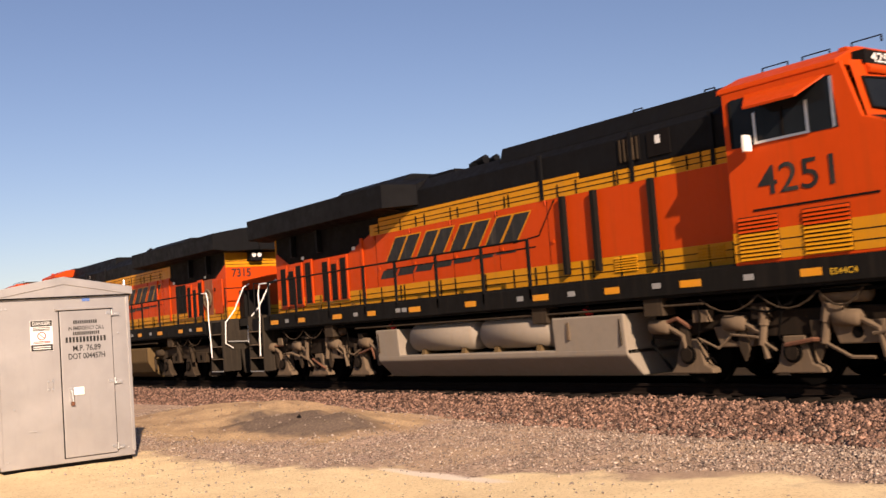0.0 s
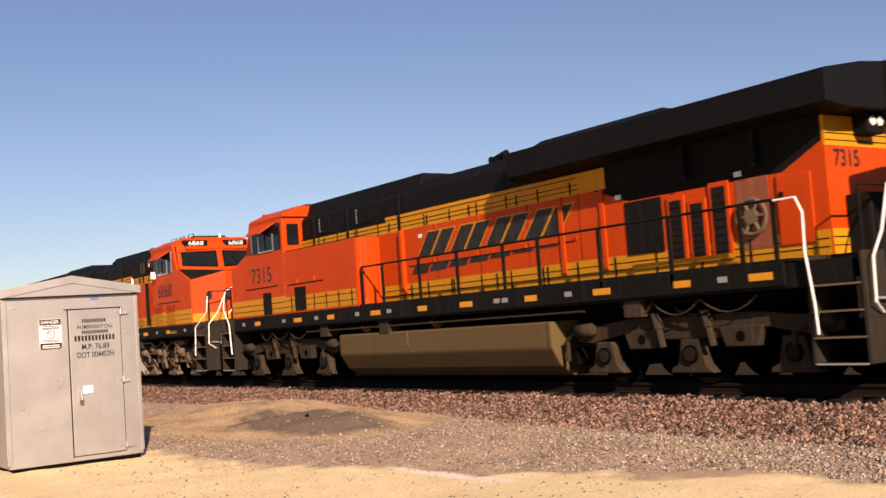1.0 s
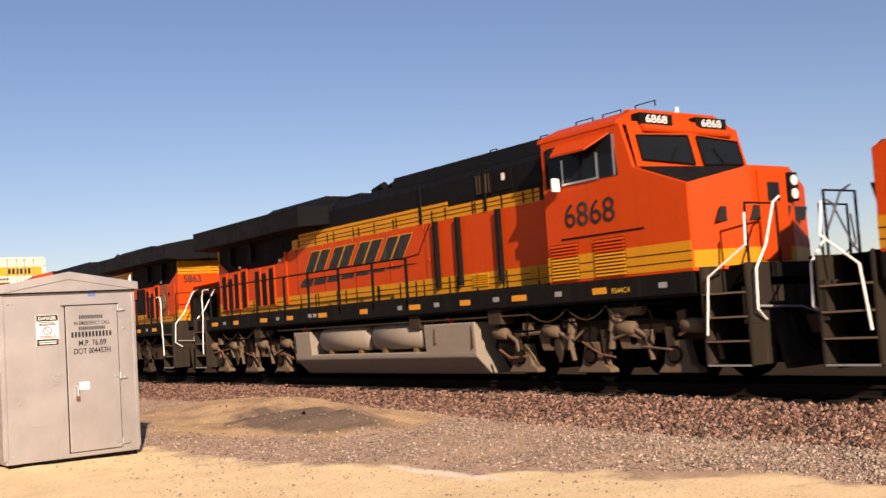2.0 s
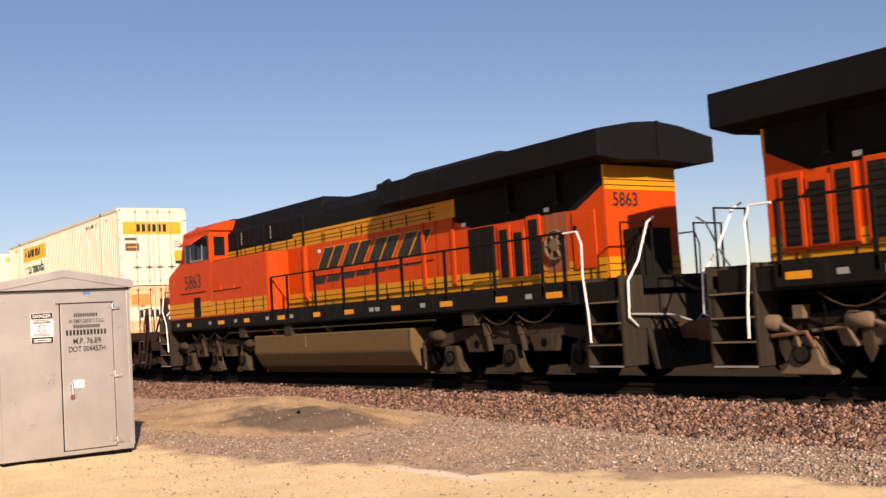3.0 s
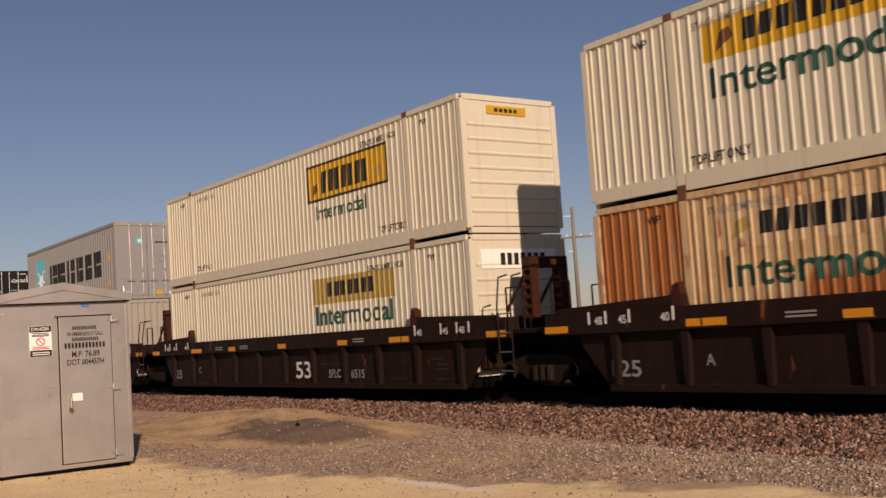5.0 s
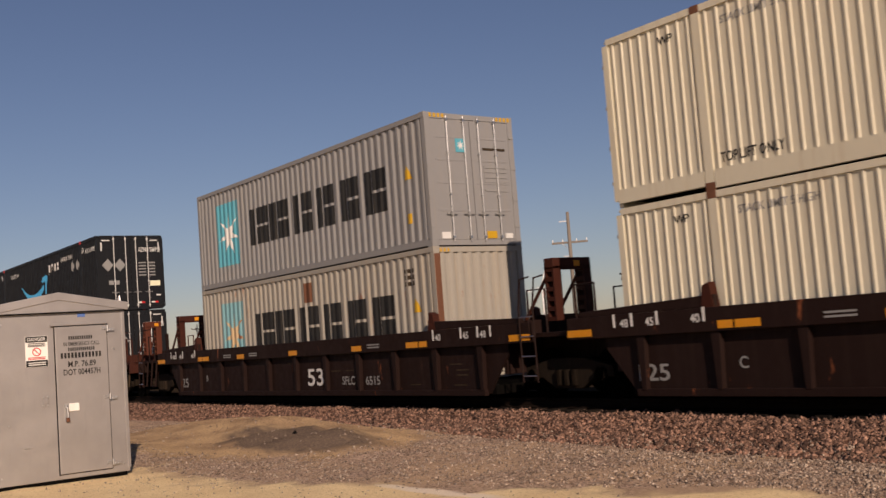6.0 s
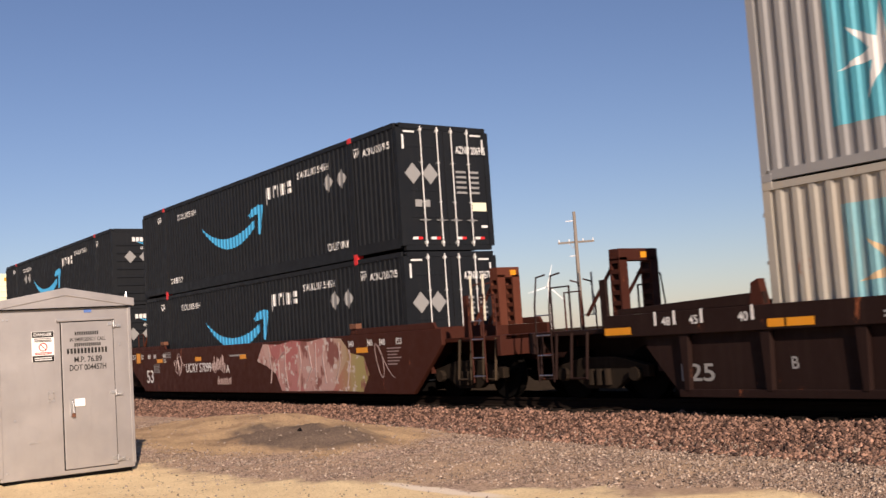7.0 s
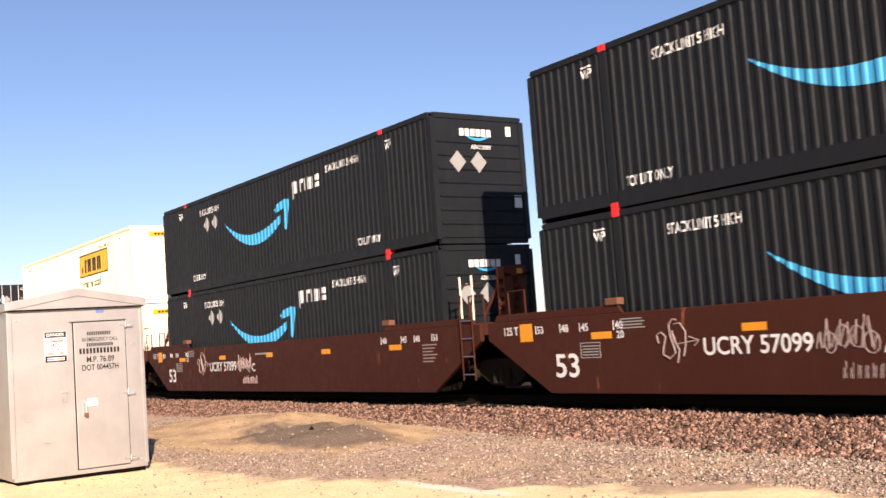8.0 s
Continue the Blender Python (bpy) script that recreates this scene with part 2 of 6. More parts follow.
def rusted_wall():
    """Cream paint on a ribbed wall, rusted to red-brown along its middle, with runs of rust elsewhere."""
    n = Nodes("rust_eaten_cream_paint", 0.65, 0.0, 0.3)
    x, y, z = n.axes()
    runs = n.noise(2.6, 5, n.scaled(2.2, 2.2, 0.10), 0.65)
    cream = n.mix(n.span(n.noise(5, 4), 0.4, 0.7), (0.52, 0.38, 0.21), (0.44, 0.31, 0.16))
    ochre = n.mix(n.noise(6, 4, n.scaled(2, 2, 0.3)), (0.37, 0.135, 0.034), (0.24, 0.075, 0.020))
    deep = n.mix(n.noise(4, 5, n.scaled(3, 3, 0.15)), (0.13, 0.036, 0.011), (0.055, 0.016, 0.007))
    lines = n.noise(7.0, 4, n.scaled(2.0, 2.0, 0.12), 0.7)
    rusted = n.mix(n.span(n.math("ADD", x, n.math("MULTIPLY", lines, 7.0)), 1.5, 7.0), ochre, deep)
    low = n.span(n.math("ADD", z, n.math("MULTIPLY", runs, 0.8)), 1.95, 1.75)
    middle = n.math("MULTIPLY", n.span(x, -1.75, -1.70), n.span(x, 3.92, 3.88))
    left = n.math("MULTIPLY", n.math("MULTIPLY", n.span(x, -4.0, -3.9), n.span(x, -1.70, -1.75)), low)
    base = n.mix(n.math("MULTIPLY", n.span(runs, 0.52, 0.66), n.span(x, 4.5, -3.5, 0.45, 0.95)), cream, ochre)
    base = n.mix(n.math("MULTIPLY", n.span(x, -5.9, -6.1), n.span(runs, 0.3, 0.5)), base, ochre)
    base = n.mix(n.math("MULTIPLY", n.math("ADD", middle, left), n.span(runs, 0.28, 0.40, 0.55, 1.0)), base, rusted)
    n.bump(n.noise(30, 4), 0.12, 0.01)
    return n.done(base)


CREAM_EATEN = rusted_wall()

# ---- shaping helpers ----


class Form:
    """Gathers faces for one mesh."""

    def __init__(self):
        self.v, self.f = [], []

    def add(self, verts, faces):
        k = len(self.v)
        self.v += [tuple(p) for p in verts]
        self.f += [tuple(k + i for i in face) for face in faces]
        return self

    def box(self, x0, x1, y0, y1, z0, z1):
        return self.add([(x, y, z) for x in (x0, x1) for y in (y0, y1) for z in (z0, z1)],
                        [(0, 1, 3, 2), (4, 6, 7, 5), (0, 4, 5, 1), (2, 3, 7, 6), (0, 2, 6, 4), (1, 5, 7, 3)])

    def prism(self, axis, outline, a, b):
        """A flat outline pushed along an axis; the outline is in the two other axes, in order."""
        put = {"x": lambda p, q: (q, *p), "y": lambda p, q: (p[0], q, p[1]), "z": lambda p, q: (*p, q)}[axis]
        n = len(outline)
        return self.add([put(p, a) for p in outline] + [put(p, b) for p in outline],
                        [tuple(range(n)), tuple(range(2 * n - 1, n - 1, -1))] + [(i, (i + 1) % n, n + (i + 1) % n, n + i) for i in range(n)])

    def cyl(self, p, q, r, n=12, r2=None, bulge=0.0):
        p, q = Vector(p), Vector(q)
        turn = (q - p).to_track_quat("Z", "Y").to_matrix()
        r2 = r if r2 is None else r2
        rings = [(p, r), (q, r2)]
        if bulge:
            way = (q - p).normalized() * bulge
            rings = [(p - way, r * 0.55), (p, r), (q, r2), (q + way, r2 * 0.55)]
        verts = [c + turn @ Vector((s * math.cos(k * math.tau / n), s * math.sin(k * math.tau / n), 0)) for c, s in rings for k in range(n)]
        faces = [tuple(range(n)), tuple(range(len(verts) - 1, len(verts) - n - 1, -1))]
        for j in range(len(rings) - 1):
            faces += [(j * n + k, j * n + (k + 1) % n, (j + 1) * n + (k + 1) % n, (j + 1) * n + k) for k in range(n)]
        return self.add(verts, faces)

    def tube(self, points, r, n=7):
        """One bent bar of even thickness through the points."""
        pts = [Vector(p) for p in points]
        ways = [(q - p).normalized() for p, q in zip(pts, pts[1:])]
        side = ways[0].orthogonal().normalized()
        verts = []
        for i, p in enumerate(pts):
            before, after = ways[max(0, i - 1)], ways[min(i, len(ways) - 1)]
            way = before + after
            way = way.normalized() if way.length > 0.2 else after
            side = (side - way * side.dot(way)).normalized()
            up = way.cross(side)
            verts += [p + (side * math.cos(k * math.tau / n) + up * math.sin(k * math.tau / n)) * r for k in range(n)]
        faces = [tuple(range(n)), tuple(range(len(verts) - 1, len(verts) - n - 1, -1))]
        for j in range(len(pts) - 1):
            faces += [(j * n + k, j * n + (k + 1) % n, (j + 1) * n + (k + 1) % n, (j + 1) * n + k) for k in range(n)]
        return self.add(verts, faces)

    def mesh(self, name, smooth=False):
        me = bpy.data.meshes.new(name)
        me.from_pydata(self.v, [], self.f)
        bm = bmesh.new()
        bm.from_mesh(me)
        bmesh.ops.recalc_face_normals(bm, faces=bm.faces)
        bm.to_mesh(me)
        bm.free()
        if smooth:
            me.polygons.foreach_set("use_smooth", [len(p.vertices) <= 4 for p in me.polygons])
        return me


def part(name, form, material, parent, label="", bevel=0.0, smooth=False):
    """One mesh object under a thing or under a part."""
    me = form if isinstance(form, bpy.types.Mesh) else form.mesh(name, smooth)
    if not me.materials:
        me.materials.append(material)
    ob = new(name, me)
    ob.parent = parent
    if bevel:
        m = ob.modifiers.new("edge", "BEVEL")
        m.width, m.segments, m.limit_method = bevel, 2, "ANGLE"
    return tagged(ob, label)


def thing(name, label, category, group="", kind=""):
    return tagged(new(name), label, category, group, kind)


def letters(text, size, at, material, parent, wide=None, fold=None, name="lettering", label="", spacing=1.0, shear=0.0, bold=0.02):
    """Writing as a thin mesh. size: height of a capital. wide: total width. fold: (breaks, depth function) of a ribbed wall that it lies on."""
    cu = bpy.data.curves.new("writing", "FONT")
    cu.body, cu.size, cu.space_character, cu.shear = text, size / 0.69, spacing, shear
    cu.align_x, cu.offset = "CENTER", bold * size
    ob = bpy.data.objects.new("writing", cu)
    me = bpy.data.meshes.new_from_object(ob)
    bpy.data.objects.remove(ob)
    bpy.data.curves.remove(cu)
    xs = [v.co.x for v in me.vertices] or [0]
    k = wide / max(1e-6, max(xs) - min(xs)) if wide else 1.0
    mid = (max(xs) + min(xs)) / 2
    for v in me.vertices:
        v.co.x = (v.co.x - mid) * k
        v.co.y -= size / 2
    me.transform(at)
    if fold:
        fold_mesh(me, fold)
    me.materials.clear()
    return part(name, me, material, parent, label)


def fold_mesh(me, fold):
    """Lays a flat mesh in an x-z plane on a ribbed wall."""
    breaks, depth = fold
    bm = bmesh.new()
    bm.from_mesh(me)
    lo, hi = min(v.co.x for v in bm.verts), max(v.co.x for v in bm.verts)
    for b in breaks:
        if lo < b < hi:
            bmesh.ops.bisect_plane(bm, geom=bm.verts[:] + bm.edges[:] + bm.faces[:], plane_co=(b, 0, 0), plane_no=(1, 0, 0), dist=1e-5)
    for v in bm.verts:
        v.co.y = depth(v.co.x) - 0.005
    bm.to_mesh(me)
    bm.free()


def flat(outline, y, fold=None, name="decal"):
    """A thin painted shape in the x-z plane at y."""
    me = bpy.data.meshes.new(name)
    me.from_pydata([(x, y, z) for x, z in outline], [], [tuple(range(len(outline)))])
    if fold:
        fold_mesh(me, fold)
    return me


def rect(x0, x1, z0, z1, lean=0.0):
    return [(x0, z0), (x1, z0), (x1 + lean, z1), (x0 + lean, z1)]


# ---- ground and track ----


def mound(x, y):
    d = ((x + 19.0) / 5.0) ** 2 + ((y - 9.3) / 1.25) ** 2
    e = ((x + 15.5) / 2.4) ** 2 + ((y - 8.3) / 0.8) ** 2
    lumps = noise.noise((x * 0.9, y * 1.8, 2.0)) + 0.5 * noise.noise((x * 2.6, y * 4.0, 7.0))
    return (0.36 + 0.10 * lumps) * math.exp(-1.2 * d) + (0.16 + 0.12 * lumps) * math.exp(-1.2 * e)


def ground_height(x, y):
    side = abs(y - TRACK)
    bed = RAIL - 0.19
    h = bed if side < 1.75 else bed * max(0.0, 1 - (side - 1.75) / 1.7)
    near = math.exp(-((x + 12) / 40) ** 2 - ((y - 6) / 20) ** 2)
    h += near * 0.05 * noise.noise((x * 0.5, y * 0.5, 0.0)) + near * 0.022 * noise.noise((x * 2.3, y * 2.3, 4.0))
    return h + mound(x, y) - 0.03


def build_ground():
    xs = [-4000, -2000, -1000, -500, -250, -150, -110, -90, -75] + list(np.arange(-65, 12, 0.22)) + [14, 20, 30, 60, 120, 300, 800, 2000, 4000]
    ys = [-4000, -1500, -500, -150, -60, -30, -15, -8, -4, -2] + list(np.arange(0, 20, 0.16)) + [22, 26, 32, 40, 60, 100, 200, 500, 1500, 4000]
    verts = [(x, y, ground_height(x, y)) for x in xs for y in ys]
    m = len(ys)
    faces = [(i * m + j, (i + 1) * m + j, (i + 1) * m + j + 1, i * m + j + 1) for i in range(len(xs) - 1) for j in range(m - 1)]
    me = bpy.data.meshes.new("ground")
    me.from_pydata(verts, [], faces)
    me.polygons.foreach_set("use_smooth", [True] * len(faces))
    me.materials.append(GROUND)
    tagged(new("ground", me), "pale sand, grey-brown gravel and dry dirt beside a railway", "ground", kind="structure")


def scatter(name, label, material, count, place, size):
    """Many small broken stones in one mesh."""
    rng = np.random.default_rng(5)
    base = np.array([(1, 0, 0), (-1, 0, 0), (0, 1, 0), (0, -1, 0), (0, 0, 1), (0, 0, -0.6)], float)
    tri = np.array([(0, 2, 4), (2, 1, 4), (1, 3, 4), (3, 0, 4), (2, 0, 5), (1, 2, 5), (3, 1, 5), (0, 3, 5)])
    verts, faces = [], []
    for k in range(count):
        x, y = place(rng)
        s = size[0] + (size[1] - size[0]) * rng.random() ** 2
        a = rng.random() * math.tau
        p = base * (s * rng.uniform(0.6, 1.2, 3)) + rng.normal(0, 0.22 * s, (6, 3))
        p[:, 2] *= 0.75
        c, d = math.cos(a), math.sin(a)
        p[:, :2] = p[:, :2] @ np.array([[c, d], [-d, c]])
        verts.append(p + (x, y, ground_height(x, y) + s * 0.25))
        faces.append(tri + 6 * k)
    me = bpy.data.meshes.new(name)
    v, f = np.concatenate(verts), np.concatenate(faces)
    me.vertices.add(len(v)), me.vertices.foreach_set("co", v.ravel())
    me.loops.add(f.size), me.loops.foreach_set("vertex_index", f.ravel().astype(np.int32))
    me.polygons.add(len(f)), me.polygons.foreach_set("loop_start", np.arange(0, f.size, 3, dtype=np.int32))
    me.update(calc_edges=True)
    me.materials.append(material)
    tagged(new(name, me), label, "stones", kind="stuff")


def near_x(rng, far=48.0):
    """More stones close to the camera's side of the line."""
    return -3.0 - far * rng.random() ** 1.7


def sand_line(x):
    return 5.6 + 2.5 * min(1.0, max(0.0, (x + 13.0) / 6.5))


def gravel_place(r):
    x = near_x(r, 22.0)
    a = sand_line(x) + 0.25
    y = a + (11.2 - a) * r.random() ** 0.9
    bare = ((x + 18.6) / 5.2) ** 2 + ((y - 8.8) / 1.8) ** 2 < 1 and r.random() < 0.9       # few chips lie on the dirt hump
    return gravel_place(r) if bare else (x, y)


def build_stones():
    scatter("ballast_stones", "crushed red-brown ballast stones along the track", BALLAST, 34000,
            lambda r: (near_x(r), TRACK - 1.0 - 2.75 * r.random()), (0.022, 0.06))
    scatter("gravel", "loose pale gravel chips on the dirt", PEBBLE, 26000,
            gravel_place, (0.008, 0.032))
    rock = Form().add([(0.09, 0, 0.02), (0.02, 0.08, 0.0), (-0.08, 0.03, 0.01), (-0.03, -0.07, 0.0), (0.01, 0.01, 0.10), (0.0, 0.0, -0.05)], [(0, 1, 4), (1, 2, 4), (2, 3, 4), (3, 0, 4), (1, 0, 5), (2, 1, 5), (3, 2, 5), (0, 3, 5)])
    me = rock.mesh("rock")
    me.materials.append(SEAM)
    ob = tagged(new("rock", me), "small black rock lying on the dirt hump", "rock")
    ob.matrix_basis = pose(-16.2, 8.45, ground_height(-16.2, 8.45)) @ Matrix.Scale(0.7, 4)
    scatter("pebbles", "scattered small pebbles on pale sand", PEBBLE, 1500,
            lambda r: (-4.5 - 12 * r.random(), 4.0 + 3.5 * r.random()), (0.006, 0.022))


def build_track():
    track = thing("railway_track", "rusty rails on dark timber ties in crushed stone", "track", kind="structure")
    for side in (-1, 1):
        y = TRACK + side * 0.7525
        half = [(0.075, 0.0), (0.075, 0.012), (0.012, 0.035), (0.010, 0.12), (0.036, 0.135), (0.036, 0.168), (0.028, 0.175)]
        outline = [(y + a, RAIL - 0.175 + b) for a, b in half] + [(y - a, RAIL - 0.175 + b) for a, b in reversed(half)]
        part("rail", Form().prism("x", outline, -400, 150), RAIL_STEEL, track)
    me = Form().box(-0.115, 0.115, -1.3, 1.3, -0.16, 0.0).mesh("tie")
    me.materials.append(TIE)
    for k in range(280):
        tie = new("tie", me)
        tie.parent = track
        tie.matrix_basis = pose(-118 + 0.53 * k, TRACK, RAIL - 0.172)


# ---- far things ----


def build_pole():
    pole = thing("utility_pole", "weathered wooden utility pole with a crossarm", "utility pole")
    f = Form()
    f.cyl((0, 0, 0), (0.15, 0, 10.0), 0.17, 12, 0.11)
    part("pole", f, WOOD, pole, smooth=True)
    part("crossarm", Form().box(-0.05, 0.07, -1.3, 1.3, 7.72, 7.86), WOOD, pole)
    brace = Form()
    brace.cyl((0.1, -0.55, 7.72), (0.1, 0, 7.2), 0.025, 6)
    part("brace", brace, STEEL, pole)
    for y in (-1.22, -0.5, 0.5, 1.22):
        part("insulator", Form().cyl((0.02, y, 7.86), (0.02, y, 8.04), 0.045, 8, 0.03), WHITE, pole)
    part("bracket", Form().box(0.1, 0.16, -0.65, 0.0, 9.3, 9.38), STEEL, pole)
    part("bracket", Form().box(0.1, 0.16, -0.5, 0.0, 6.75, 6.83), STEEL, pole)
    part("wire_down", Form().cyl((-0.12, -0.15, 0.2), (0.05, -0.12, 8.5), 0.012, 5), STEEL, pole)
    pole.matrix_basis = pose(-55.6, 52.2, 0, 0, 0, -43)


def build_turbines():
    first = thing("wind_turbine", "distant white three-bladed wind turbine", "wind turbine", "turbines on the horizon")
    f = Form()
    f.cyl((0, 0, -5), (0, 0, 80), 2.1, 14, 1.2)
    part("tower", f, WHITE, first, smooth=True)
    part("nacelle", Form().box(-2.5, 6, -1.9, 1.9, 79, 82.6), WHITE, first, bevel=0.4)
    for k in range(3):
        a = math.tau * k / 3 + 0.25
        blade = Form()
        d, e = Vector((0, math.sin(a), math.cos(a))), Vector((0, math.cos(a), -math.sin(a)))
        hub = Vector((-3.4, 0, 80.8))
        pts = [hub + d * r + e * w for r, w in ((1, -0.8), (6, -1.9), (40, -0.3), (40, 0.1), (6, 0.7), (1, 0.8))]
        blade.add(pts + [p + Vector((-0.5, 0, 0)) for p in pts], [(0, 1, 2, 3, 4, 5), (11, 10, 9, 8, 7, 6)] + [(i, (i + 1) % 6, 6 + (i + 1) % 6, 6 + i) for i in range(6)])
        part("blade", blade, WHITE, first)
    part("hub", Form().cyl((-4.8, 0, 80.8), (-2.4, 0, 80.8), 1.0, 10, 1.7), WHITE, first)
    far = 1950.0
    first.matrix_basis = pose(-0.749 * far, 0.6626 * far, 0, 0, 0, -38)
    copy_thing(first, pose(-0.8763 * 3300, 0.4817 * 3300, 0, 0, 0, -25))


build_ground()
build_track()
build_pole()
build_turbines()

# ---- signal shed ----


def build_shed():
    """Stands at x -15.6 with its gable and door towards +x; local x runs out of the door."""
    shed = thing("signal_shed", "dull aluminium trackside equipment shed with a closed door", "shed")
    shed.matrix_basis = pose(-15.6, 4.43, 0.0, 0, 0, 0)
    w, deep, top = 0.95, 2.2, 2.42
    body = Form()
    body.prism("x", [(-w, 0.025), (w, 0.025), (w, top), (0, 2.62), (-w, top)], -deep, 0)
    part("wall", body, ALUMINIUM, shed, "dull brushed aluminium walls", bevel=0.008)
    roof = Form()
    roof.prism("x", [(-w - 0.06, 2.42), (-w - 0.06, 2.535), (0, 2.715), (w + 0.06, 2.535), (w + 0.06, 2.42), (w + 0.03, 2.42), (0, 2.60), (-w - 0.03, 2.42)], -deep - 0.05, 0.06)
    part("roof", roof, ALUMINIUM, shed, bevel=0.006)
    part("fascia", Form().prism("x", [(-w - 0.04, 2.425), (-w - 0.04, 2.52), (0, 2.70), (w + 0.04, 2.52), (w + 0.04, 2.425)], 0.0, 0.045), ALUMINIUM, shed)
    part("drip_edge", Form().box(0.0, 0.055, -w - 0.03, w + 0.03, 2.41, 2.428), SEAM, shed)
    for y in (-w, w):
        part("corner_trim", Form().box(-0.03, 0.014, y - 0.035, y + 0.012 if y > 0 else y + 0.035, 0.08, 2.41), ALUMINIUM, shed, bevel=0.004)
    # Inset near-black block: the shaded gap under the walls, put in as colour.
    part("base_gap_shade", Form().box(-deep + 0.05, -0.02, -w + 0.04, w - 0.04, -0.05, 0.03), UNDER, shed)
    door = part("door", Form().box(0.006, 0.034, -0.07, 0.68, 0.10, 2.21), ALUMINIUM, shed, "closed flush aluminium door", bevel=0.006)
    part("door_gap", Form().box(0.001, 0.009, -0.082, 0.692, 0.088, 2.222), SEAM, door)
    part("door_header", Form().box(0.0, 0.05, -0.13, 0.70, 2.225, 2.26), ALUMINIUM, door, bevel=0.004)
    for z in (0.19, 1.15, 2.16):
        hinge = Form().cyl((0.045, 0.69, z - 0.045), (0.045, 0.69, z + 0.045), 0.013, 8).box(0.03, 0.046, 0.60, 0.675, z - 0.022, z + 0.022)
        hinge.box(0.004, 0.03, 0.705, 0.80, z - 0.05, z - 0.006)
        part("hinge", hinge, STEEL, door)
        for y in (0.735, 0.775):
            part("bolt", Form().cyl((0.03, y, z - 0.028), (0.042, y, z - 0.028), 0.011, 8), STEEL, door)
    part("latch_plate", Form().box(0.034, 0.055, 0.08, 0.23, 0.985, 1.10), WHITE, door, "white latch guard", bevel=0.008)
    handle = Form().box(0.034, 0.05, 0.02, 0.075, 0.86, 1.10).tube([(0.05, 0.05, 1.06), (0.095, 0.05, 1.04), (0.095, 0.055, 0.90)], 0.013)
    part("handle", handle, STEEL, door, "steel door handle with padlock")
    part("padlock", Form().box(0.055, 0.085, 0.03, 0.08, 0.84, 0.90), RUST, door, bevel=0.006)
    face = lambda y, z, x=0.038: pose(x, y, z, 90, 0, 90)
    letters("IN EMERGENCY CALL", 0.052, face(0.305, 1.955), LETTER_BLACK, door, 0.52)
    for z, w0, h, step in ((2.043, 0.36, 0.052, 0.032), (1.878, 0.38, 0.050, 0.030), (1.79, 0.60, 0.078, 0.050)):
        for k in range(round(w0 / step)):            # lines kept as plain upright bars
            y = 0.30 - w0 / 2 + step * k
            part("lettering_bar", Form().box(0.034, 0.0375, y, y + 0.62 * step, z - h / 2, z + h / 2), LETTER_BLACK, door)
    letters("M.P. 76.89", 0.080, face(0.30, 1.665), LETTER_BLACK, door, 0.40)
    letters("DOT 004457H", 0.080, face(0.295, 1.548), LETTER_BLACK, door, 0.53)
    plate = thing("warning_sign", "white and black danger sign with a red prohibition ring", "sign")
    plate.matrix_basis = pose(-15.6, 4.43, 0.018)
    plate_y = -0.325
    part("plate", Form().box(0.002, 0.006, plate_y - 0.155, plate_y + 0.155, 1.64, 2.08), WHITE, plate, bevel=0.001)
    part("header", Form().box(0.006, 0.009, plate_y - 0.15, plate_y + 0.15, 1.992, 2.076), LETTER_BLACK, plate)
    letters("DANGER", 0.046, face(plate_y, 2.036, 0.011), LETTER_WHITE, plate, 0.25)
    part("footer", Form().box(0.006, 0.009, plate_y - 0.15, plate_y + 0.15, 1.644, 1.735), LETTER_BLACK, plate)
    ring = Form()
    n = 20
    for k in range(n):
        a, b = math.tau * k / n, math.tau * (k + 1) / n
        q = [(0.008, plate_y + r * math.cos(c), 1.855 + r * math.sin(c)) for r, c in ((0.062, a), (0.062, b), (0.048, b), (0.048, a))]
        ring.add(q, [(0, 1, 2, 3)])
    ring.add([(0.0085, plate_y + y, 1.855 + z) for y, z in ((-0.042, 0.034), (-0.034, 0.042), (0.042, -0.034), (0.034, -0.042))], [(0, 1, 2, 3)])
    part("ring", ring, RED, plate)
    for z in (1.975, 1.952, 1.935, 1.775, 1.755):
        part("lettering_bar", Form().box(0.006, 0.008, plate_y - 0.12, plate_y + 0.12, z - 0.006, z + 0.006), RED if z < 1.8 else LETTER_BLACK, plate)
    for z in (1.70, 1.672):
        part("lettering_bar", Form().box(0.009, 0.0105, plate_y - 0.12, plate_y + 0.12, z - 0.006, z + 0.008), LETTER_WHITE, plate)
    part("blue_label", Form().box(0.002, 0.006, 0.27, 0.38, 2.345, 2.395), paint("blue_label_print", (0.08, 0.16, 0.42), 0.5), shed)
    for y, z in ((-0.74, 0.86), (0.78, 1.85), (-0.86, 2.28), (-0.80, 2.28), (-0.86, 0.14), (0.86, 0.14), (-0.2, 1.22), (-0.26, 1.22), (-0.2, 1.10), (-0.26, 1.10)):
        part("stud", Form().cyl((0, y, z), (0.012, y, z), 0.016, 8), STEEL, shed)
    part("clip", Form().box(0, 0.01, -0.27, -0.19, 1.12, 1.20), ALUMINIUM, shed, bevel=0.003)
    part("drain_lip", Form().box(0, 0.012, -0.55, -0.45, 0.52, 0.53), STEEL, shed)
    for y in (-w - 0.02, w + 0.02):
        eye = Form().tube([(-0.25, y, 2.50), (-0.22, y, 2.62), (-0.17, y, 2.64), (-0.14, y, 2.52)], 0.012)
        part("lifting_eye", eye, STEEL, shed)


# ---- containers ----

CONTAINERS = []      # (thing, train x) to be moved along the line


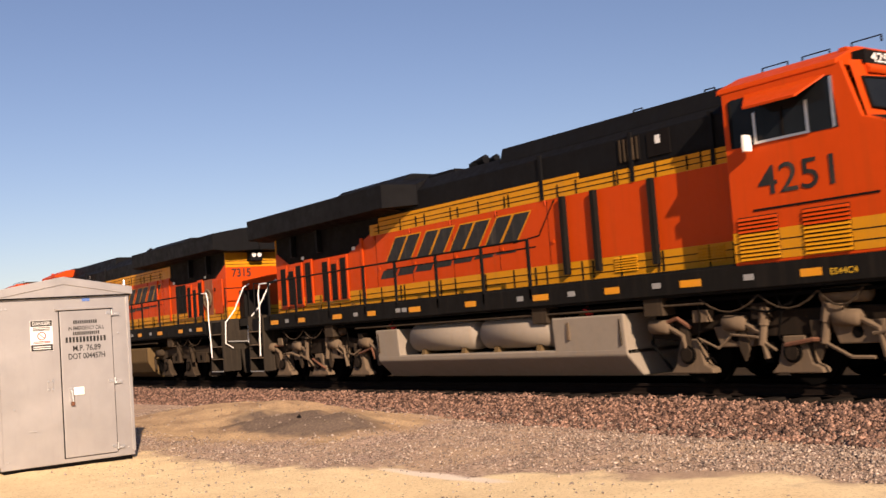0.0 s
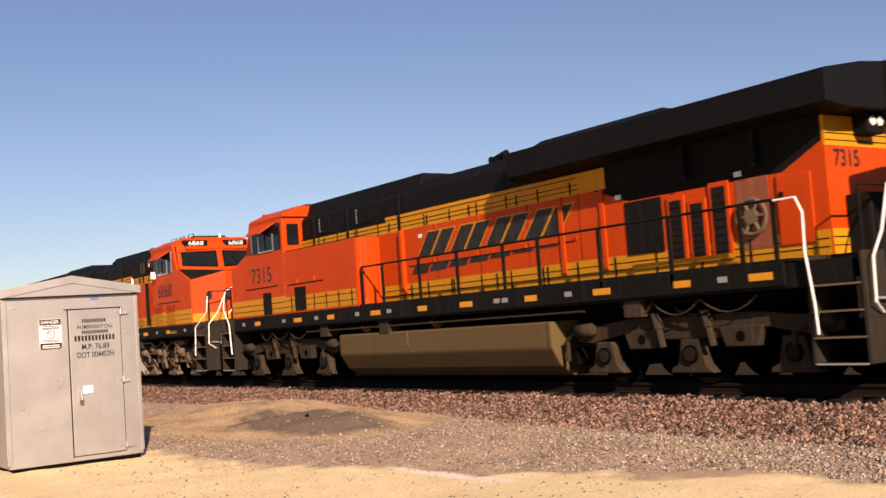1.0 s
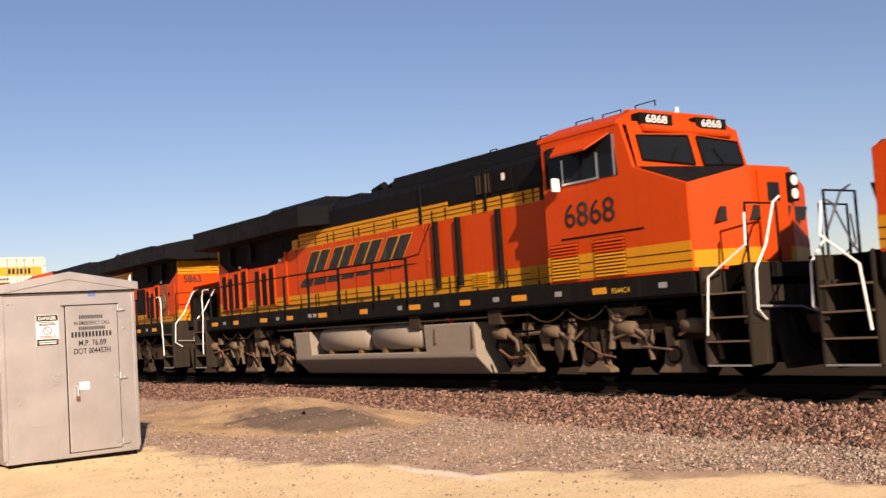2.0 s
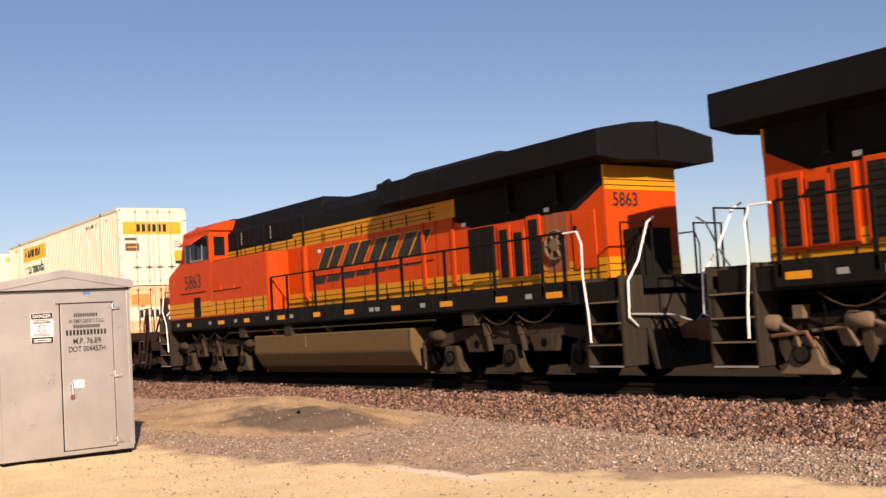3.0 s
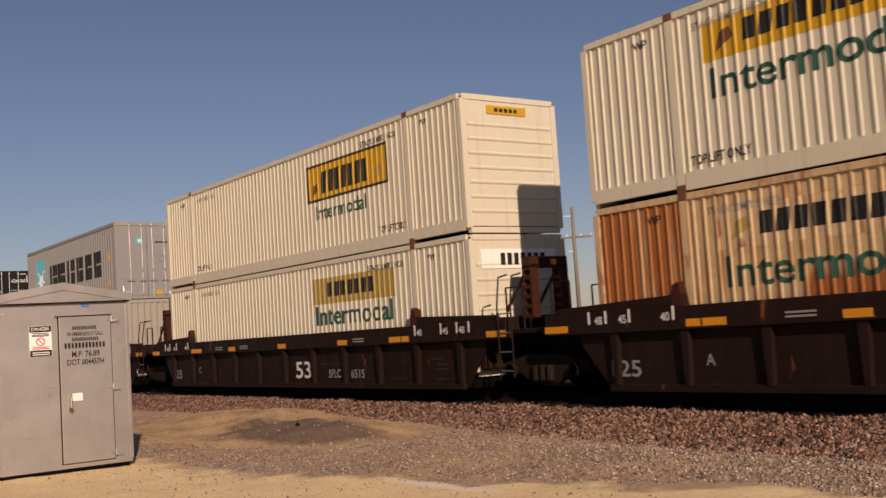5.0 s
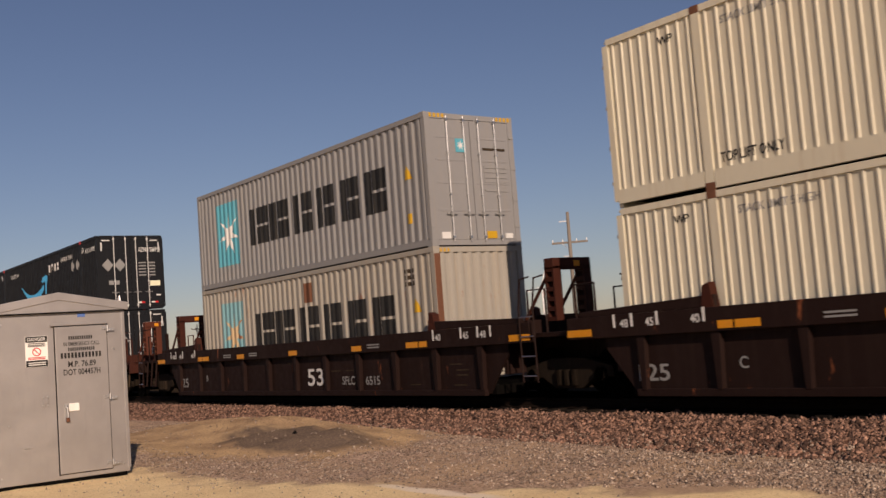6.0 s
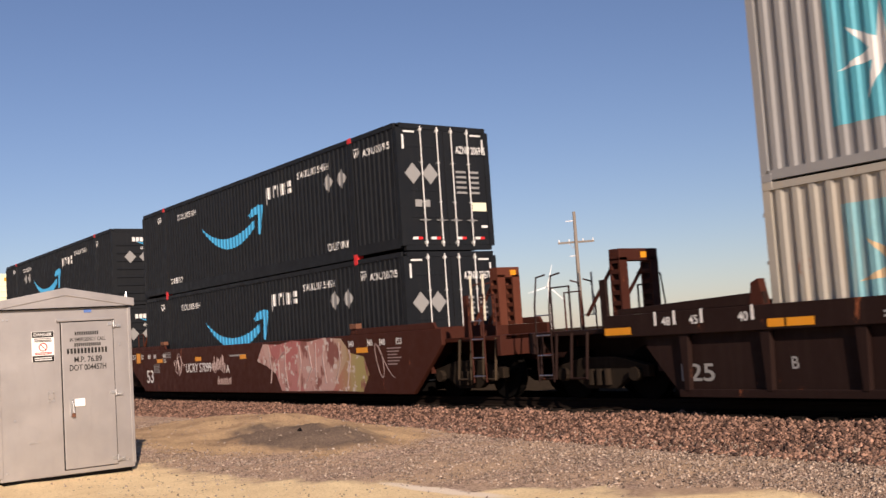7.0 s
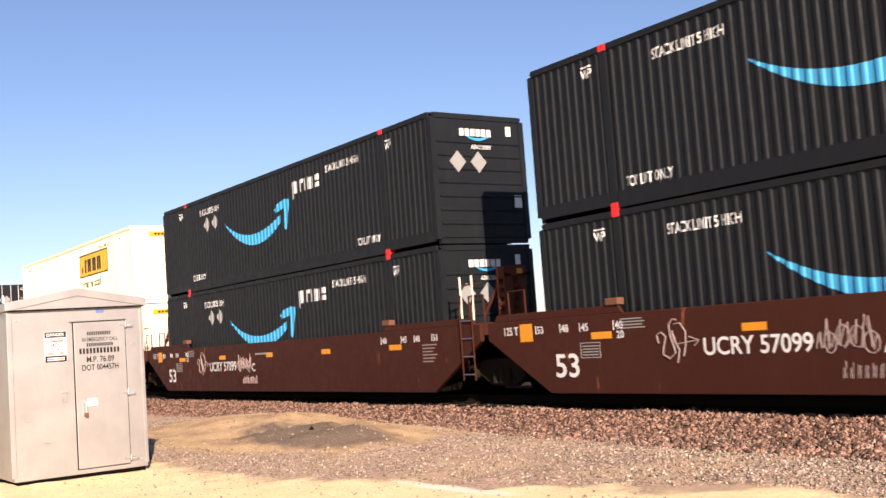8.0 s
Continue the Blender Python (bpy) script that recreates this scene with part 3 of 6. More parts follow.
def ribs(x0, x1, pitch, depth, y, crest=0.30, slope=0.16):
    """Outline of a ribbed wall: break points along x, and the wall's y (towards -y is out)."""
    n = max(1, round((x1 - x0) / pitch))
    p = (x1 - x0) / n
    lo = 1 - crest - 2 * slope
    steps = ((0, 1), (lo / 2, 1), (lo / 2 + slope, 0), (lo / 2 + slope + crest, 0), (lo / 2 + 2 * slope + crest, 1))
    pts = [(x0 + (k + a) * p, y + depth * b) for k in range(n) for a, b in steps] + [(x1, y + depth)]
    xs, ys = [q[0] for q in pts], [q[1] for q in pts]
    return pts, (xs, lambda x: float(np.interp(x, xs, ys)))


def ribbed_wall(pts, sign, z0, z1):
    """One upright sheet folded along x."""
    n = len(pts)
    return Form().add([(x, sign * y, z) for z in (z0, z1) for x, y in pts], [(i, i + 1, n + i + 1, n + i) for i in range(n - 1)])


def join_folds(folds):
    xs = sorted(set(x for f in folds for x in f[0]))
    def depth(x):
        for f in folds:
            if f[0][0] - 1e-6 <= x <= f[0][-1] + 1e-6:
                return f[1](x)
        return folds[0][1](x)
    return xs, depth


def container(label, x_front, z, length, width, main, style, doors_front=True, height=2.896, group="stacked containers"):
    """A ribbed steel box. Local origin: middle of its floor; +x is the way the train goes."""
    box = thing("shipping_container", label, "container", group)
    L, w, h = length / 2, width / 2, height
    long53 = length > 14
    pitch, depth = (0.213, 0.022 if style == "hunt" else 0.023 if style == "prime" else 0.019) if long53 else (0.278, 0.036)
    posts = [-6.05, 6.05] if long53 else []
    edges = [-L + 0.12] + [e for p in posts for e in (p - 0.075, p + 0.075)] + [L - 0.12]
    bottom = 0.30 if style in ("hunt", "prime") else 0.16
    spans, folds = [], []
    for a, b in zip(edges[::2], edges[1::2]):
        pts, fold = ribs(a, b, pitch, depth, -w + 0.012, *((0.14, 0.075) if style == "hunt" else (0.24, 0.12) if style == "prime" else (0.30, 0.16)))
        spans.append(pts), folds.append(fold)
    fold = join_folds(folds)
    for pts in spans:
        for sign in (1, -1):
            part("side_wall", ribbed_wall(pts, sign, bottom, h - 0.10), CREAM_EATEN if main is CREAM_RUST else main, box)
    part("roof_panel", Form().box(-L + 0.02, L - 0.02, -w + 0.05, w - 0.05, h - 0.06, h - 0.02), main, box)
    part("floor_panel", Form().box(-L + 0.02, L - 0.02, -w + 0.05, w - 0.05, 0.12, 0.16), UNDER, box)
    for s in (-1, 1):
        part("top_rail", Form().box(-L + 0.1, L - 0.1, s * w - (0.06 if s > 0 else 0), s * w + (0.06 if s < 0 else 0), h - 0.11, h - 0.005), main, box)
        rail = Form()
        pieces = [(-L + 0.1, -6.15), (-5.95, 5.95), (6.15, L - 0.1)] if long53 else [(-L + 0.1, L - 0.1)]
        for a, b in pieces:
            rail.box(a, b, s * (w - 0.10), s * w, 0.03 + (0.0 if abs(a + b) < 1 else 0.05), bottom + 0.01)
        part("bottom_rail", rail, GREY_BOX if style == "grey" else main, box)
        for x in [-L, L] + posts:
            a, b = (x, x + 0.13) if x == -L else (x - 0.13, x) if x == L else (x - 0.08, x + 0.08)
            part("corner_post" if abs(x) == L else "lifting_post", Form().box(a, b, s * (w - 0.14), s * w, 0.12, h - 0.11), main, box)
    cast = RED if style == "prime" else RUST if main in (CREAM_RUST, CREAM) else main
    for x in posts or [-L + 0.09, L - 0.09]:
        for s in (-1, 1):
            for z0 in (0.0, h - 0.118):
                part("corner_casting", Form().box(x - 0.09, x + 0.09, s * (w - 0.16), s * (w + 0.006), z0, z0 + 0.122), cast, box, bevel=0.006)
    for end in (-1, 1):
        x = end * L
        if (end > 0) == doors_front:
            for s in (-1, 1):
                leaf = part("door_leaf", Form().box(x - end * 0.06, x - end * 0.015, 0.008 if s > 0 else -w + 0.10, w - 0.10 if s > 0 else -0.008, 0.14, h - 0.13), main, box, bevel=0.004)
                for zz in (0.75, 1.35, 1.85, 2.35):
                    if style != "hunt":
                        part("pressing", Form().box(x - end * 0.02, x - end * 0.008, s * 0.12 if s > 0 else s * 0.98, s * 0.98 if s > 0 else s * 0.12, zz, zz + 0.05), main, leaf, bevel=0.01)
                for y in (0.2, 0.66):
                    rod = Form().cyl((x + end * 0.03, s * y, 0.10), (x + end * 0.03, s * y, h - 0.06), 0.0145, 8)
                    for zz in (0.16, 1.1, 2.0, 2.72):
                        rod.box(x - 0.015, x + end * 0.055, s * y - 0.026, s * y + 0.026, zz, zz + 0.06 if zz in (0.16, 2.72) else zz + 0.02)
                    part("locking_rod", rod, LETTER_WHITE if style == "prime" else STEEL if style == "grey" else RUST if main is CREAM_RUST else DIAMOND, leaf)
                    part("rod_handle", Form().box(x + end * 0.02, x + end * 0.045, s * y - 0.14, s * y + 0.14, 0.685, 0.705).box(x, x + end * 0.05, s * y - 0.03, s * y + 0.03, 0.65, 0.74), DIAMOND if style != "hunt" else RUST, leaf)
                for zz in (0.4, 1.0, 1.7, 2.4):
                    part("hinge", Form().box(x - 0.03, x + end * 0.012, s * (w - 0.10) - 0.04, s * (w - 0.005), zz, zz + 0.06), DIAMOND if style != "prime" else main, leaf)
            part("door_gasket", Form().box(x - end * 0.05, x - end * 0.03, -0.008, 0.008, 0.14, h - 0.13), SEAM, box)
            part("header", Form().box(x - end * 0.10, x, -w + 0.1, w - 0.1, h - 0.125, h - 0.01), main, box)
            part("threshold", Form().box(x - end * 0.10, x, -w + 0.1, w - 0.1, 0.02, 0.135), main, box)
        else:
            if style == "hunt" or style == "prime":
                part("end_wall", Form().box(x - end * 0.05, x - end * 0.02, -w + 0.08, w - 0.08, 0.1, h - 0.05), main, box)
                for k in range(7):
                    z0 = 0.42 + 0.30 * k
                    part("stiffener", Form().prism("y", [(x - end * 0.02, z0), (x, z0 + 0.03), (x, z0 + 0.06), (x - end * 0.02, z0 + 0.09)], -w + 0.16, w - 0.16), main, box)
            else:
                wall, pts = Form(), ribs(-w + 0.12, w - 0.12, 0.25, 0.036, 0)[0]
                n = len(pts)
                wall.add([(x - end * (0.01 + d), y, zz) for zz in (0.14, h - 0.12) for y, d in pts], [(i, i + 1, n + i + 1, n + i) for i in range(n - 1)])
                part("end_wall", wall, main, box)
            part("header", Form().box(x - end * 0.10, x, -w + 0.1, w - 0.1, h - 0.125, h - 0.01), main, box)
            part("threshold", Form().box(x - end * 0.10, x, -w + 0.1, w - 0.1, 0.02, 0.135), main, box)
    CONTAINERS.append((box, x_front - L, z))
    return box, fold


def on_side(x, z):
    return pose(x, 0, z, 90, 0, 0)


def on_front(L, y, z):
    return pose(L + 0.004, y, z, 90, 0, 90)


def end_patch(box, L, y0, y1, z0, z1, material, name="decal", out=0.003):
    return part(name, Form().box(L - 0.016, L + out - 0.004, y0, y1, z0, z1), material, box)


def brand_blocks(box, fold, x0, x1, z0, z1, count, material, lean=0.0, gap=0.2, y=-1.3):
    """A brand mark as plain slanted blocks in its colour."""
    step = (x1 - x0) / count
    h = z1 - z0
    for k in range(count):
        a, b = x0 + k * step, x0 + (k + 1 - gap) * step
        part("brand_block", flat(rect(a, b, z0, z1, lean * h), y, fold), material, box)


def hunt_stack(x_front, front_doors, lower, upper):
    rust = lower is CREAM_RUST
    for level, (z, main) in enumerate(((0.32, lower), (3.22, upper))):
        label = ("rust-streaked cream ribbed container at the bottom of a stack" if rust and not level else "off-white ribbed container stacked on another") if level == 0 or not rust else "off-white ribbed container with a yellow panel, stacked on top"
        if not level and not rust:
            label = "off-white ribbed container at the bottom of a stack"
        box, fold = container(label, x_front, z, 16.154, 2.59, main, "hunt", front_doors)
        L = 8.077
        # yellow panel towards the back of the side where the doors lead, else towards the front
        a, b = (-5.42, -1.72) if front_doors else (1.45, 5.25)
        older = front_doors or (not level and main is CREAM)
        zl, tall = (1.93, 0.62) if front_doors else (1.83, 0.64) if older else (1.49, 0.93)
        panel = CREAM_RUST if front_doors and not level else OLD_YELLOW if older and not front_doors else SIGN_YELLOW
        part("panel", flat(rect(a, b, zl, zl + tall), -1.3, (fold[0], lambda x, g=fold[1]: g(x) + 0.002)), panel, box, "yellow painted name panel")
        if not older:
            for r in (rect(a, b, zl, zl + 0.06), rect(a, b, zl + tall - 0.06, zl + tall), rect(a, a + 0.08, zl + 0.06, zl + tall - 0.06), rect(b - 0.08, b, zl + 0.06, zl + tall - 0.06)):
                part("panel_border", flat(r, -1.3, (fold[0], lambda x, g=fold[1]: g(x) - 0.001)), LETTER_BLACK, box)
        brand_blocks(box, fold, a + 0.75, b - 0.85, zl + 0.17, zl + tall - (0.12 if older else 0.22), 7, LETTER_BLACK, 0.1, 0.25)
        for q in (a + 0.42, b - 0.42):
            part("panel_mark", flat([(q - 0.18, zl + 0.12), (q + 0.18, zl + 0.3), (q + 0.1, zl + 0.46), (q - 0.1, zl + 0.4)], -1.3, fold), OLD_YELLOW if not level or q > a + 1 else RUST, box)
        letters("Intermodal", 0.46 if older else 0.34, on_side((a + b) / 2 - (0 if older else 0.3), zl - (0.34 if front_doors else 0.28)), LETTER_GREEN, box, 3.5 if older else 2.4, fold)
        letters("TOP LIFT ONLY", 0.15, on_side(5.3, 0.46), LETTER_BLACK, box, 1.15, fold)
        letters("STACK LIMIT 5 HIGH", 0.13, on_side(4.9, 2.52), LETTER_BLACK, box, 1.5, fold)
        letters("WP", 0.13, on_side(6.7, 2.55), LETTER_BLACK, box, 0.3, fold)
        letters("WP", 0.13, on_side(-6.7, 2.55), LETTER_BLACK, box, 0.3, fold)
        letters("TOP LIFT ONLY", 0.15, on_side(-5.25, 0.47), LETTER_BLACK, box, 1.15, fold)
        letters("STACK LIMIT 5 HIGH", 0.12, on_side(-4.9, 2.55), DIAMOND, box, 1.4, fold)
        if front_doors:
            y0, y1 = -1.13, 1.08
            end_patch(box, L, y0, -0.03, 1.92 if level else 1.62, 2.38 if level else 2.12, SIGN_YELLOW if level else CREAM, "name_panel")
            end_patch(box, L, 0.03, y1, 1.92 if level else 1.62, 2.38 if level else 2.12, SIGN_YELLOW if level else CREAM, "name_panel")
            zc = 2.15 if level else 1.87
            for k in range(6):
                part("brand_block", Form().box(L - 0.014, L + 0.002, -0.62 + 0.2 * k, -0.49 + 0.2 * k, zc - 0.14, zc + 0.14), LETTER_BLACK, box)
            if level:
                end_patch(box, L, -1.06, -0.55, 1.30, 1.58, RUST, "placard")
                part("lettering_bar", Form().box(L - 0.014, L + 0.002, -1.0, -0.6, 1.42, 1.46), SIGN_YELLOW, box)
                for zz in (1.75, 1.69):
                    part("lettering_bar", Form().box(L - 0.014, L + 0.001, -1.08, -0.6, zz, zz + 0.04), LETTER_BLACK, box)
                end_patch(box, L, 0.80, 1.12, 0.92, 1.30, SIGN_YELLOW, "placard")
                end_patch(box, L, 0.82, 1.10, 0.80, 0.91, LETTER_BLACK, "placard")
                for zz in (1.62, 1.52, 1.42):
                    part("lettering_bar", Form().box(L - 0.014, L + 0.001, 0.80, 1.05, zz, zz + 0.05), DIAMOND, box)
            elif rust:
                for a0, b0, z0, z1 in ((-1.1, -0.35, 0.2, 1.2), (-0.2, 0.2, 0.2, 1.0), (0.5, 1.1, 0.25, 1.1), (-0.9, -0.2, 2.2, 2.6)):
                    end_patch(box, L, a0, b0, z0, z1, RUST_STAIN, "rust_patch", 0.0005)
        else:
            if older:
                end_patch(box, L, -1.0, 1.0, 2.18, 2.58, WHITE, "name_panel")
                for k in range(7):
                    part("brand_block", Form().box(L - 0.014, L + 0.002, -0.5 + 0.18 * k, -0.38 + 0.18 * k, 2.25, 2.5), LETTER_BLACK, box)
            else:
                end_patch(box, L, -0.6, 0.45, 2.50, 2.68, SIGN_YELLOW, "name_panel")
                for k in range(5):
                    part("brand_block", Form().box(L - 0.014, L + 0.002, -0.4 + 0.13 * k, -0.31 + 0.13 * k, 2.55, 2.63), LETTER_BLACK, box)


def star_outline(cx, cz, r0, r1, n=7):
    return [(cx + (r0 if k % 2 == 0 else r1) * math.sin(math.pi * k / n), cz + (r0 if k % 2 == 0 else r1) * math.cos(math.pi * k / n)) for k in range(2 * n)]


def grey_stack(x_front):
    for level, (z, main) in enumerate(((0.32, GREY_OLD), (3.22, GREY_BOX))):
        label = "grey ribbed container with black block lettering, stacked on top" if level else "weathered grey ribbed container with faded markings and rust"
        box, fold = container(label, x_front, z, 12.192, 2.438, main, "grey", bool(level))
        part("teal_panel", flat(rect(-4.86, -3.30, 0.60, 2.42), -1.2, (fold[0], lambda x, g=fold[1]: g(x) + 0.002)), TEAL if level else TEAL_FADED, box, "light blue panel with a white star")
        part("star", flat(star_outline(-4.0, 1.50, 0.70, 0.20), -1.2, fold), LETTER_WHITE if level else CREAM_RUST, box)
        zb, zt = 1.0, 2.0
        for k, (x0, x1) in enumerate(((-2.63, -1.42), (-1.36, -0.26), (0.02, 0.95), (1.20, 2.06), (2.38, 3.20), (3.48, 4.45))):
            m = (zb + zt) / 2                # the name as plain blocks: an upright bar and two stacked ones
            w1 = 0.32 * (x1 - x0)
            for r in (rect(x0, x0 + w1, zb, zt), rect(x0 + w1 + 0.08, x1, zb, m - 0.035), rect(x0 + w1 + 0.08, x1, m + 0.035, zt)):
                part("brand_block", flat(r, -1.2, fold), LETTER_BLACK, box)
        part("warning_mark", flat([(5.15, 1.55), (5.45, 1.55), (5.30, 1.85)], -1.2, fold), SIGN_YELLOW, box)
        part("warning_mark", flat(rect(5.22, 5.36, 0.58, 0.80), -1.2, fold), SIGN_YELLOW, box)
        for zz in (2.42, 2.28, 2.14):
            bars = [rect(4.88 + 0.16 * k, 4.98 + 0.16 * k, zz, zz + 0.09) for k in range(3)]
            for r in bars:
                part("lettering_bar", flat(r, -1.2, fold), DIAMOND if level else TRUCK, box)
        L = 6.096
        if level:
            end_patch(box, L, -0.42, -0.15, 2.05, 2.35, TEAL, "teal_panel")
            part("star", Form().prism("x", [(-0.285 + a, 2.2 + b) for a, b in star_outline(0, 0, 0.12, 0.04)], L - 0.01, L + 0.001), LETTER_WHITE, box)
            end_patch(box, L, -0.95, -0.72, 0.16, 0.30, LETTER_WHITE, "placard")
            end_patch(box, L, 0.28, 0.55, 0.16, 0.32, SIGN_YELLOW, "placard")
            end_patch(box, L, 0.80, 1.0, 0.16, 0.27, LETTER_WHITE, "placard")
            for k, zz in enumerate((2.12, 1.72, 1.62, 1.50, 1.40, 1.20)):
                part("lettering_bar", Form().box(L - 0.014, L, 0.32, 0.95, zz, zz + 0.05), DIAMOND if k else TRUCK, box)
            for s in (-1, 1):
                for k in range(4):
                    y = s * (0.75 + 0.11 * k)
                    part("hazard_stripe", Form().box(L - 0.005, L + 0.003, y, y + 0.06, 2.79, 2.88), SIGN_YELLOW, box)
        else:
            end_patch(box, L, -1.21, -1.06, 0.2, 2.75, RUST, "rusty_corner", 0.006)
            end_patch(box, L, -1.05, -0.98, 0.2, 1.2, SIGN_YELLOW, "hazard_tape", 0.007)
            for k in range(3):
                part("hazard_stripe", Form().box(L - 0.005, L + 0.003, -1.05 + 0.1 * k, -1.0 + 0.1 * k, 2.78, 2.86), SIGN_YELLOW, box)
            part("rust_stain", flat(rect(0.30, 0.68, 2.10, 2.60), -1.2, fold), RUST, box)


def smile(x0, z0, k=1.0):
    """A curved stroke, thin at one end and cut off at the other: lower edge, then upper edge."""
    n = 20
    up, low = [], []
    for i in range(n + 1):
        u = i / n
        x = 3.75 * u
        mid = (0.16 if x < 2.07 else 0.14) * (x - 2.07) ** 2
        th = 0.03 + 0.29 * math.sin(math.pi * min(1, u * 0.78))
        up.append((x0 + k * x, z0 + k * (mid + th / 2)))
        low.append((x0 + k * x, z0 + k * (mid - th / 2)))
    return low + up[::-1]


def prime_stack(x_front, doors, short=False):
    for level, z in enumerate((0.32, 3.22)):
        h = 2.59 if short and level else 2.896
        label = "charcoal ribbed container with a light blue curved stroke, stacked on top" if level else "charcoal ribbed container with a light blue curved stroke, in the well"
        box, fold = container(label, x_front, z, 16.154, 2.59, NAVY, "prime", doors, h)
        L = 8.077
        part("curved_stroke", flat(smile(-3.03, 1.165), -1.3, fold), SKY_BLUE, box, "light blue curved stroke")
        for r in ([(0.34, 1.82), (0.42, 1.72), (0.95, 1.80), (1.24, 2.0), (0.98, 2.03), (0.55, 1.96)], [(1.24, 1.999), (0.96, 1.801), (0.96, 1.60), (0.86, 1.26), (1.0, 1.20), (1.20, 1.62)]):
            part("arrow_head", flat(r, -1.3, fold), SKY_BLUE, box)
        # the word as plain rounded stems of its height
        for x0, x1, z0, z1 in ((1.48, 1.58, 1.95, 2.40), (1.62, 1.80, 2.08, 2.40), (1.90, 1.99, 2.08, 2.40), (2.02, 2.10, 2.30, 2.40), (2.15, 2.25, 2.08, 2.40), (2.33, 2.42, 2.08, 2.40), (2.46, 2.54, 2.08, 2.38), (2.58, 2.66, 2.08, 2.38), (2.74, 2.96, 2.08, 2.20), (2.74, 2.96, 2.25, 2.40)):
            part("brand_block", flat(rect(x0, x1, z0, z1), -1.3, fold), LETTER_WHITE, box)
        letters("STACK LIMIT 5 HIGH", 0.17, on_side(4.15, 2.44), LETTER_WHITE, box, 1.62, fold)
        letters("STACK LIMIT 5 HIGH", 0.17, on_side(-4.18, 2.43), LETTER_WHITE, box, 1.5, fold)
        letters("TOP LIFT ONLY", 0.17, on_side(5.21, 0.43), LETTER_WHITE, box, 1.06, fold)
        letters("TOP LIFT ONLY", 0.17, on_side(-5.22, 0.44), LETTER_WHITE, box, 1.06, fold)
        letters("WP", 0.16, on_side(6.33, 2.47), LETTER_WHITE, box, 0.26, fold)
        letters("WP", 0.16, on_side(-6.5, 2.49), LETTER_WHITE, box, 0.26, fold)
        part("lettering_bar", flat(rect(6.21, 6.45, 2.58, 2.605), -1.3, fold), LETTER_WHITE, box)
        part("lettering_bar", flat(rect(-6.62, -6.38, 2.60, 2.625), -1.3, fold), LETTER_WHITE, box)
        if doors:
            letters("AZNU 206915" if level else "AZNU 206705", 0.16, on_side(7.18, 2.44), LETTER_WHITE, box, 1.12, fold)
        for q in ((4.91, 5.56) if doors else (-4.38, -3.75)):
            part("placard", flat([(q - 0.24, 2.02), (q, 1.78), (q + 0.24, 2.02), (q, 2.26)], -1.3, fold), DIAMOND, box, "grey diamond placard")
        if doors:
            for y in (-0.90, -0.43):
                part("placard", Form().prism("x", [(y - 0.22, 1.75), (y, 1.51), (y + 0.22, 1.75), (y, 1.99)], L - 0.014, L + 0.004), DIAMOND, box)
            letters("AZNU 206915" if level else "AZNU 206705", 0.17, on_front(L + 0.05, 0.72, 2.33), LETTER_WHITE, box, 0.86)
            for y0, y1, z0, z1, m in ((-1.1, -0.8, 2.68, 2.72, 1), (0.78, 1.08, 2.68, 2.72, 1), (-1.15, -1.10, 2.3, 2.62, 1), (1.10, 1.14, 2.3, 2.62, 1), (0.72, 1.12, 0.92, 1.12, 0), (0.95, 1.12, 0.53, 0.59, 1), (-0.88, -0.70, 1.0, 1.16, 2), (-0.66, -0.48, 1.0, 1.16, 2)):
                end_patch(box, L, y0, y1, z0, z1, (CREAM_CLEAN, LETTER_WHITE, DIAMOND)[m], "placard")
            for y in (-0.90, -0.40, 0.32, 0.85):
                end_patch(box, L, y - 0.1, y + 0.04, 0.26, 0.32, LETTER_WHITE, "reflector")
                end_patch(box, L, y + 0.04, y + 0.16, 0.26, 0.32, RED, "reflector")
            for k in range(5):
                for y0, y1 in ((0.30, 0.58), (0.70, 0.95)):
                    part("lettering_bar", Form().box(L - 0.014, L + 0.002, y0, y1, 1.80 - 0.12 * k, 1.85 - 0.12 * k), DIAMOND, box)
        else:
            for k in range(6):
                part("brand_block", Form().box(L - 0.014, L + 0.005, -0.52 + 0.15 * k, -0.41 + 0.15 * k, 2.40, 2.56), LETTER_WHITE, box)
            part("curved_stroke", Form().prism("x", [(a * 0.18 - 0.42, b * 0.18 + 2.33) for a, b in smile(0, 0)], L - 0.01, L + 0.003), SKY_BLUE, box)
            letters("AZNU 206347", 0.09, on_front(L, 0.05, 2.16), LETTER_WHITE, box, 0.56)
            for y in (-0.62, -0.05):
                part("placard", Form().prism("x", [(y - 0.22, 1.82), (y, 1.58), (y + 0.22, 1.82), (y, 2.06)], L - 0.014, L + 0.006), DIAMOND, box)
            end_patch(box, L, 0.78, 0.92, 2.44, 2.66, LETTER_WHITE, "placard")
            end_patch(box, L, 0.90, 1.10, 0.82, 1.10, LETTER_WHITE, "placard")


# ---- well cars ----

CARS = []
WHEELSETS = []       # (axle, place along its vehicle, radius)


def wheelset(parent, x, r):
    """Two flanged wheels pressed on an axle; it turns as the vehicle rolls."""
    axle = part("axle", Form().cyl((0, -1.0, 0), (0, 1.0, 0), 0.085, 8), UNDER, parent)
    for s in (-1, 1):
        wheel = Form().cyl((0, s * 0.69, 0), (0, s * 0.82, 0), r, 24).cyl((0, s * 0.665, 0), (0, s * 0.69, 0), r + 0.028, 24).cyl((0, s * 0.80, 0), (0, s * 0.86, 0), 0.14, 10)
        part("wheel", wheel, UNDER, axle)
    axle.matrix_basis = pose(x, 0, r)
    WHEELSETS.append((axle, x, r))


